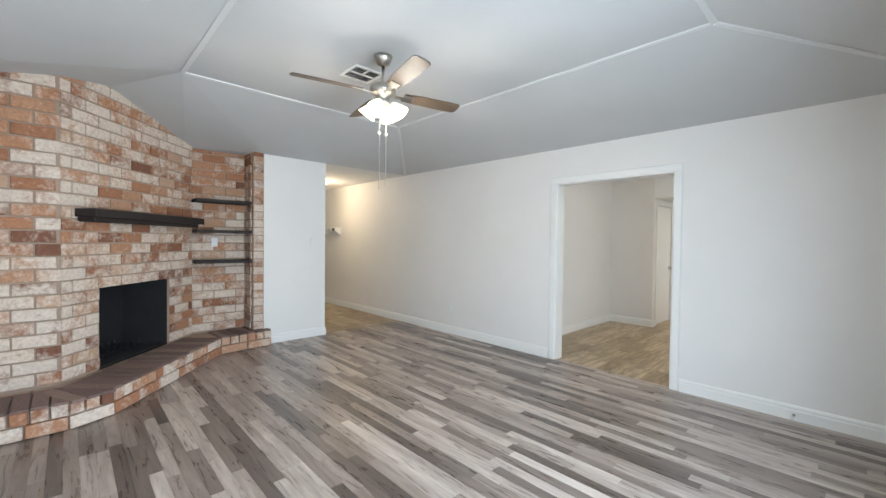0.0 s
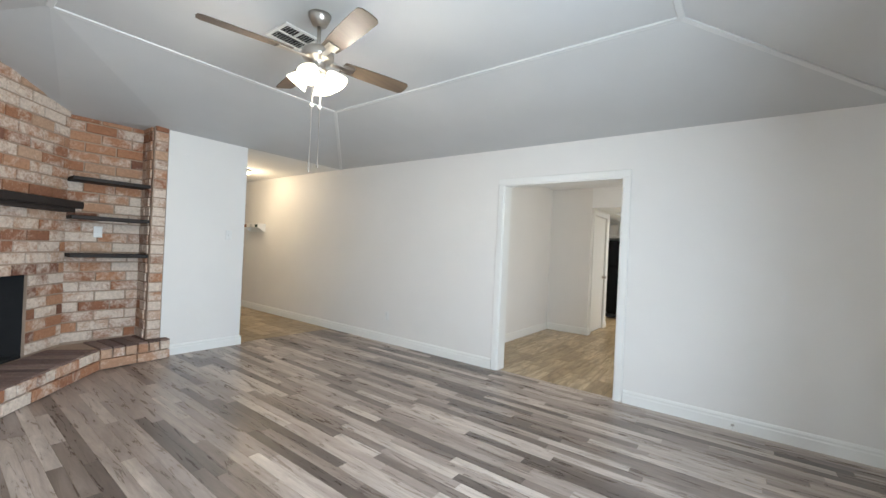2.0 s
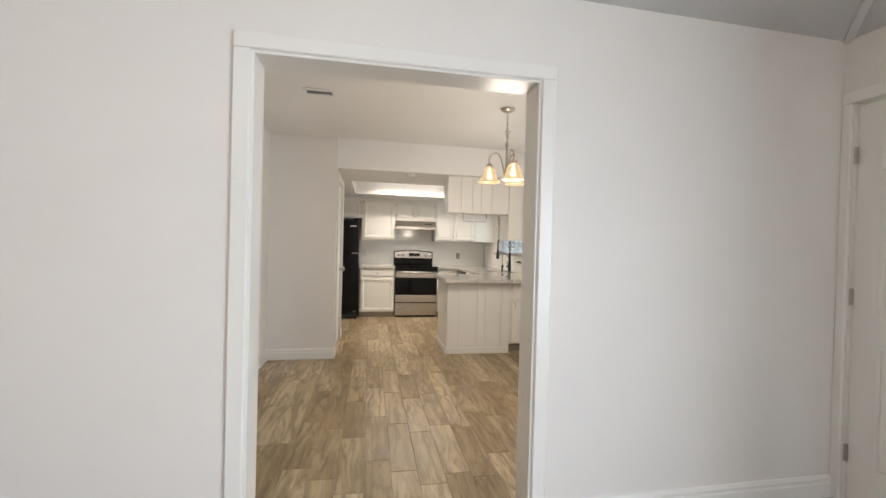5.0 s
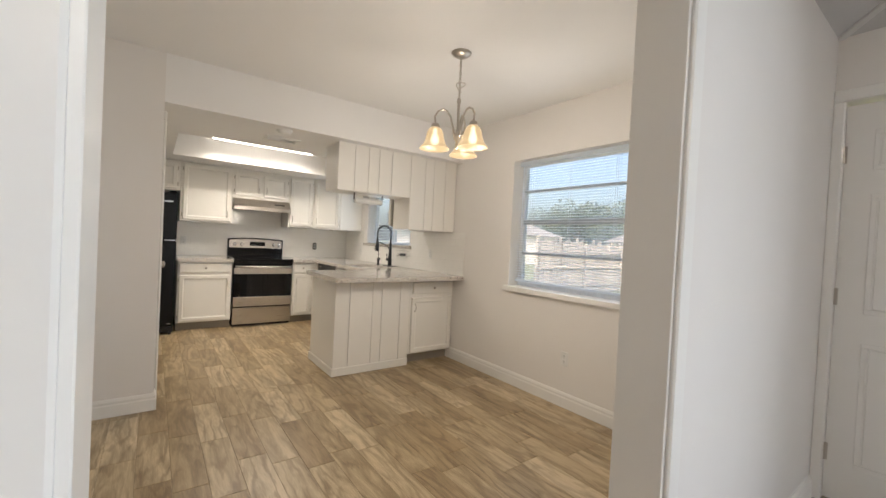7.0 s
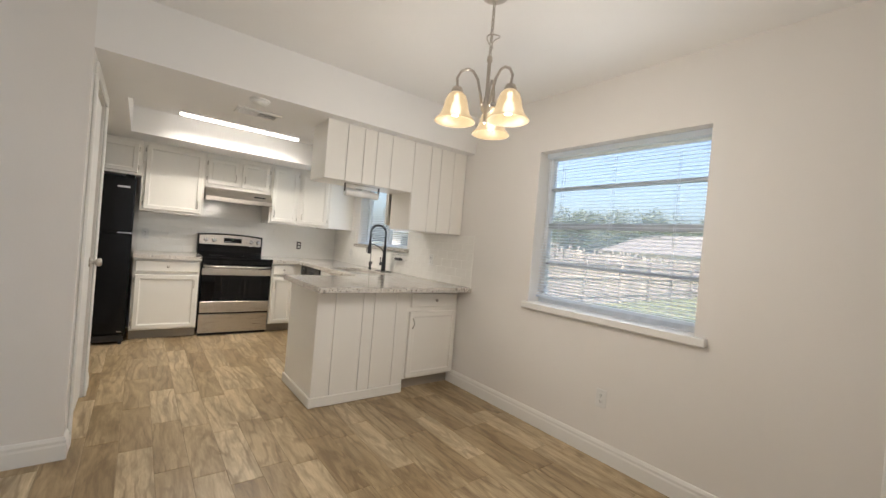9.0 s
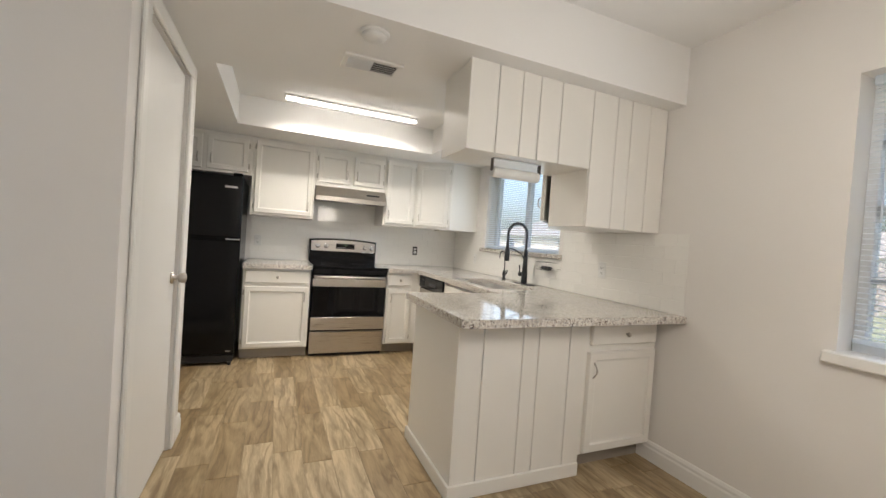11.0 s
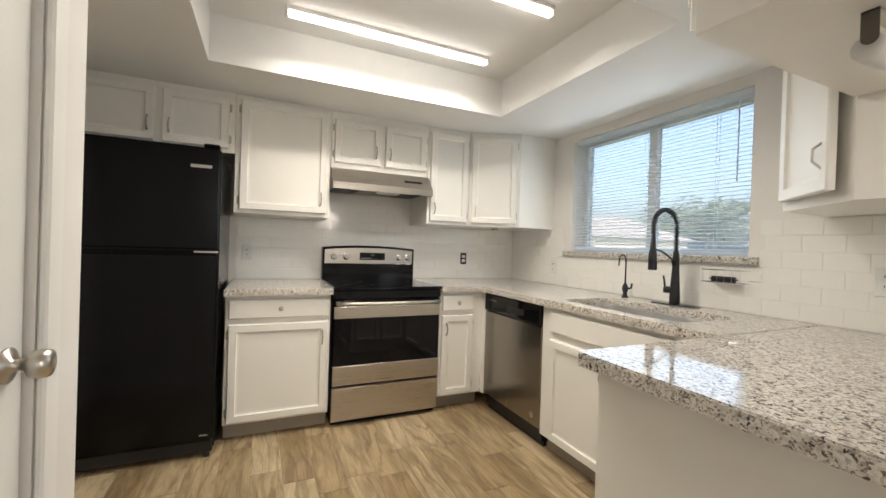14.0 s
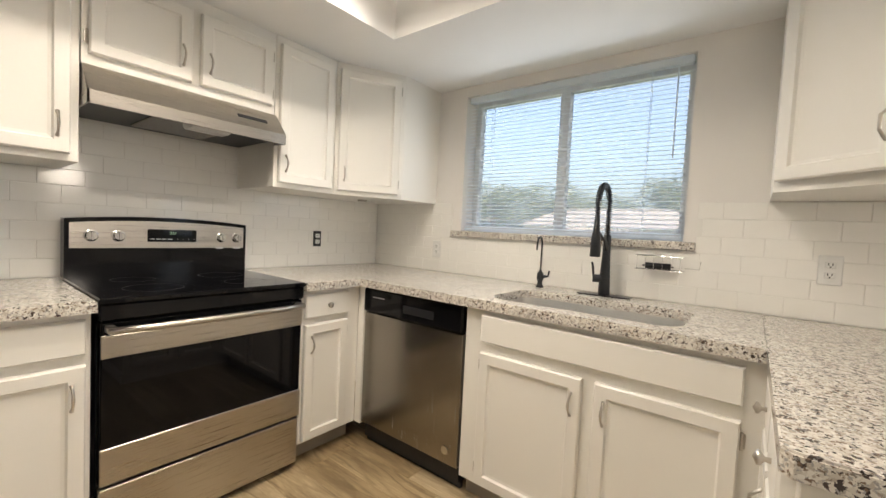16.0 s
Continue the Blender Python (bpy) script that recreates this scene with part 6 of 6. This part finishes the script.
def fence():
    ob = thing("fence", "weathered wooden privacy fence round the back yard", "fence", pose(12.35, -20.5, 0, 0, 0, -87))
    y = 0.0
    kinds = []
    for k in range(5):
        w, h = 0.138, 1.74 + 0.05 * k - 0.1
        bm = prism([(-w / 2, 0), (w / 2, 0), (w / 2, 0.016), (-w / 2, 0.016)], 0, h)
        for v in bm.verts:
            if v.co.z > 0.5 and abs(v.co.x) > 0.05:
                v.co.z -= 0.03
        me = bpy.data.meshes.new("picket")
        bm.to_mesh(me)
        bm.free()
        me.materials.append(MAT_FENCE)
        kinds.append(me)
    for i in range(230):
        o = new("picket", random.choice(kinds))
        o.parent = ob
        o.location = (-14 + i * 0.146 + random.uniform(-0.006, 0.006), y, ZG + random.uniform(-0.01, 0.03))
        o.rotation_euler = (random.uniform(-0.01, 0.01), random.uniform(-0.012, 0.012), 0)
    for z in (0.25, 0.85, 1.3):
        part("rail", bx(-14, 19.6, y - 0.06, y - 0.02, ZG + z, ZG + z + 0.09, 0.003), MAT_FENCE, ob)
    for i in range(15):
        part("post", bx(-14 + i * 2.4, -13.91 + i * 2.4, y - 0.13, y - 0.06, ZG, ZG + 1.5, 0.004), MAT_FENCE, ob)


fence()


def neighbour_house(x, y, w, d, ridge):
    ob = thing("house", "single-storey neighbouring house with a grey shingle roof", "house", pose(x, y, ZG))
    part("wall", bx(-w / 2, w / 2, -d / 2, d / 2, 0, 2.5), MAT_SIDING, ob)
    bm = bmesh.new()
    o = 0.5
    v = [bm.verts.new(p) for p in ((-w / 2 - o, -d / 2 - o, 2.4), (w / 2 + o, -d / 2 - o, 2.4), (w / 2 + o, d / 2 + o, 2.4), (-w / 2 - o, d / 2 + o, 2.4), (-w / 2 + 2.5, 0, ridge), (w / 2 - 2.5, 0, ridge))]
    for f in ((0, 1, 5, 4), (1, 2, 5), (2, 3, 4, 5), (3, 0, 4), (3, 2, 1, 0)):
        bm.faces.new([v[i] for i in f])
    part("roof", bm, MAT_ROOF, ob, "grey shingle roof")
    for k in (-0.3, 0.25):
        win = part("window", bx(k * w - 0.6, k * w + 0.6, d / 2 - 0.02, d / 2 + 0.03, 1.0, 2.1), MAT_DARKSLOT, ob, "dark window")
        part("frame", bx(k * w - 0.68, k * w + 0.68, d / 2 - 0.02, d / 2 + 0.015, 0.93, 2.17), MAT_VINYL, win)


neighbour_house(20, -42, 16, 9, 4.6)
neighbour_house(33, -22, 13, 9, 4.2)


def tree(x, y, h, spread, seed):
    rnd = random.Random(seed)
    ob = thing("tree", "broad leafy tree beyond the yard fence", "tree", pose(x, y, ZG), group="trees beyond the fence")
    tr = rod([(0, 0, 0), (0.05, 0.02, h * 0.25), (-0.04, 0.05, h * 0.5), (0.1, 0, h * 0.75)], [0.2, 0.16, 0.11, 0.04], 9)
    for k in range(7):
        a = rnd.uniform(0, 6.28)
        z = h * rnd.uniform(0.35, 0.6)
        r = spread * rnd.uniform(0.5, 0.85)
        rod([(0, 0, z), (r * 0.5 * math.cos(a), r * 0.5 * math.sin(a), z + h * 0.14), (r * math.cos(a), r * math.sin(a), z + h * 0.2)], [0.07, 0.045, 0.015], 6, tr)
    part("trunk", tr, MAT_BARK, ob)
    verts, faces = [], []
    lobes = [(rnd.uniform(-0.7, 0.7) * spread, rnd.uniform(-0.7, 0.7) * spread, h * rnd.uniform(0.5, 0.88), spread * rnd.uniform(0.28, 0.5)) for _ in range(15)]
    for _ in range(4200):
        lx, ly, lz, lr = rnd.choice(lobes)
        d = Vector((rnd.gauss(0, 1), rnd.gauss(0, 1), rnd.gauss(0, 0.8))).normalized() * lr * rnd.uniform(0.55, 1.05)
        c = Vector((lx, ly, lz)) + d
        s = rnd.uniform(0.09, 0.19)
        q = Euler((rnd.uniform(0, 6), rnd.uniform(0, 6), rnd.uniform(0, 6))).to_matrix()
        k = len(verts)
        verts += [tuple(c + q @ Vector(p)) for p in ((-s, 0, 0), (0, -s * 0.5, s * 0.15), (s, 0, 0), (0, s * 0.5, s * 0.15))]
        faces.append((k, k + 1, k + 2, k + 3))
    me = bpy.data.meshes.new("crown")
    me.from_pydata(verts, [], faces)
    me.materials.append(MAT_LEAF)
    c = new("crown", me)
    c.parent = ob


tree(27.5, -44, 7.2, 4.2, 3)
tree(24.0, -52, 7.0, 4.0, 5)
tree(15.2, -46, 8.6, 4.4, 21)
tree(31.0, -36, 6.4, 3.6, 8)
tree(36.0, -40, 7.0, 3.8, 11)
tree(10.0, -52, 7.6, 4.2, 14)

# ---- floor pieces ----
floor_living = structure("floor_living", bx(XW - 0.2, XE, YS - 0.2, 5.50, -0.12, -0.008), MAT_GROUT, "grey-brown multi-tone laminate strip floor", "floor")
floor_kitchen = structure("floor_kitchen", bx(XE, XKE, YD, YDN, -0.12, -0.0022), MAT_GROUT, "tan wood-look plank tile floor", "floor")
floor_hall = structure("floor_hall", bx(2.9, XE, 5.50, 10.0, -0.12, -0.0022), MAT_GROUT, "brown wood-look plank tile floor of the hallway", "floor")


def piece_mesh(name, w, d, h, mat, bevel):
    """A flat board w by d, its top at z 0, shared by all pieces of its size."""
    key = (name, round(w, 3), round(d, 3))
    if key not in PIECES:
        bm = bmesh.new()
        b = bevel
        lo = [bm.verts.new((sx * w / 2, sy * d / 2, -h)) for sx, sy in ((-1, -1), (1, -1), (1, 1), (-1, 1))]
        mi = [bm.verts.new((sx * w / 2, sy * d / 2, -b)) for sx, sy in ((-1, -1), (1, -1), (1, 1), (-1, 1))]
        to = [bm.verts.new((sx * (w / 2 - b), sy * (d / 2 - b), 0)) for sx, sy in ((-1, -1), (1, -1), (1, 1), (-1, 1))]
        for i in range(4):
            j = (i + 1) % 4
            bm.faces.new((lo[i], lo[j], mi[j], mi[i]))
            bm.faces.new((mi[i], mi[j], to[j], to[i]))
        bm.faces.new(to)
        me = bpy.data.meshes.new(name)
        bm.to_mesh(me)
        bm.free()
        me.materials.append(mat)
        PIECES[key] = me
    return PIECES[key]


def lay(parent, name, along, x0, x1, y0, y1, width, lengths, gap, mat, far_mat, near, bevel=0.0012, h=0.007, stagger=None):
    """Rows of boards along an axis; those inside the near stretch are objects, the rest one mesh."""
    rest, faces, count = [], [], 0
    a0, a1, c0, c1 = (y0, y1, x0, x1) if along == "y" else (x0, x1, y0, y1)
    c, row = c0, 0
    while c < c1 - 0.004:
        w = min(width, c1 - c)
        a = a0 - (random.random() if stagger is None else stagger[row % len(stagger)]) * lengths[0]
        while a < a1:
            n = random.choice(lengths)
            p, q = max(a, a0), min(a + n, a1)
            a += n
            if q - p < 0.015:
                continue
            cx, cy = ((c + w / 2), (p + q) / 2) if along == "y" else ((p + q) / 2, (c + w / 2))
            dx, dy = (w - gap, q - p - gap) if along == "y" else (q - p - gap, w - gap)
            if near[0] <= cx <= near[1] and near[2] <= cy <= near[3] and count < 300:
                count += 1
                ob = new(name, piece_mesh(name, dx, dy, h, mat, bevel))
                ob.parent, ob.location = parent, (cx, cy, 0)
            else:
                k = len(rest)
                for z, s in ((-bevel, 0), (0, bevel)):
                    rest += [(cx + sx * (dx / 2 - s), cy + sy * (dy / 2 - s), z) for sx, sy in ((-1, -1), (1, -1), (1, 1), (-1, 1))]
                faces += [(k + i, k + (i + 1) % 4, k + 4 + (i + 1) % 4, k + 4 + i) for i in range(4)] + [(k + 4, k + 5, k + 6, k + 7)]
        c += w
        row += 1
    if rest:
        me = bpy.data.meshes.new(name + "s")
        me.from_pydata(rest, [], faces)
        me.materials.append(far_mat)
        ob = new("far_" + name + "s", me)
        ob.parent = parent
        tagged(ob, kind="stuff")


lay(floor_living, "plank", "y", XW, XE, YS, 5.50, 0.0725, [0.4, 0.6, 0.8, 1.0, 1.2], 0.0008, MAT_PLANK, MAT_PLANKS, (1.2, 3.4, 1.2, 3.2), 0.0006)
lay(floor_kitchen, "floor_tile", "x", XE, XKE, YD, YDN, 0.152, [0.61], 0.0024, MAT_TILE, MAT_TILES, (4.6, 9.8, -0.25, 2.9))
lay(floor_hall, "floor_tile", "y", 3.03, XE, 5.50, 9.8, 0.152, [0.61], 0.0024, MAT_TILE, MAT_TILES, (0, 0, 0, 0))
structure("threshold", bx(XE - 0.02, XE + 0.03, DOOR_Y0 + 0.02, DOOR_Y1 - 0.02, -0.004, 0.006, 0.003), MAT_PLANK, "narrow wood-tone threshold strip", "threshold")
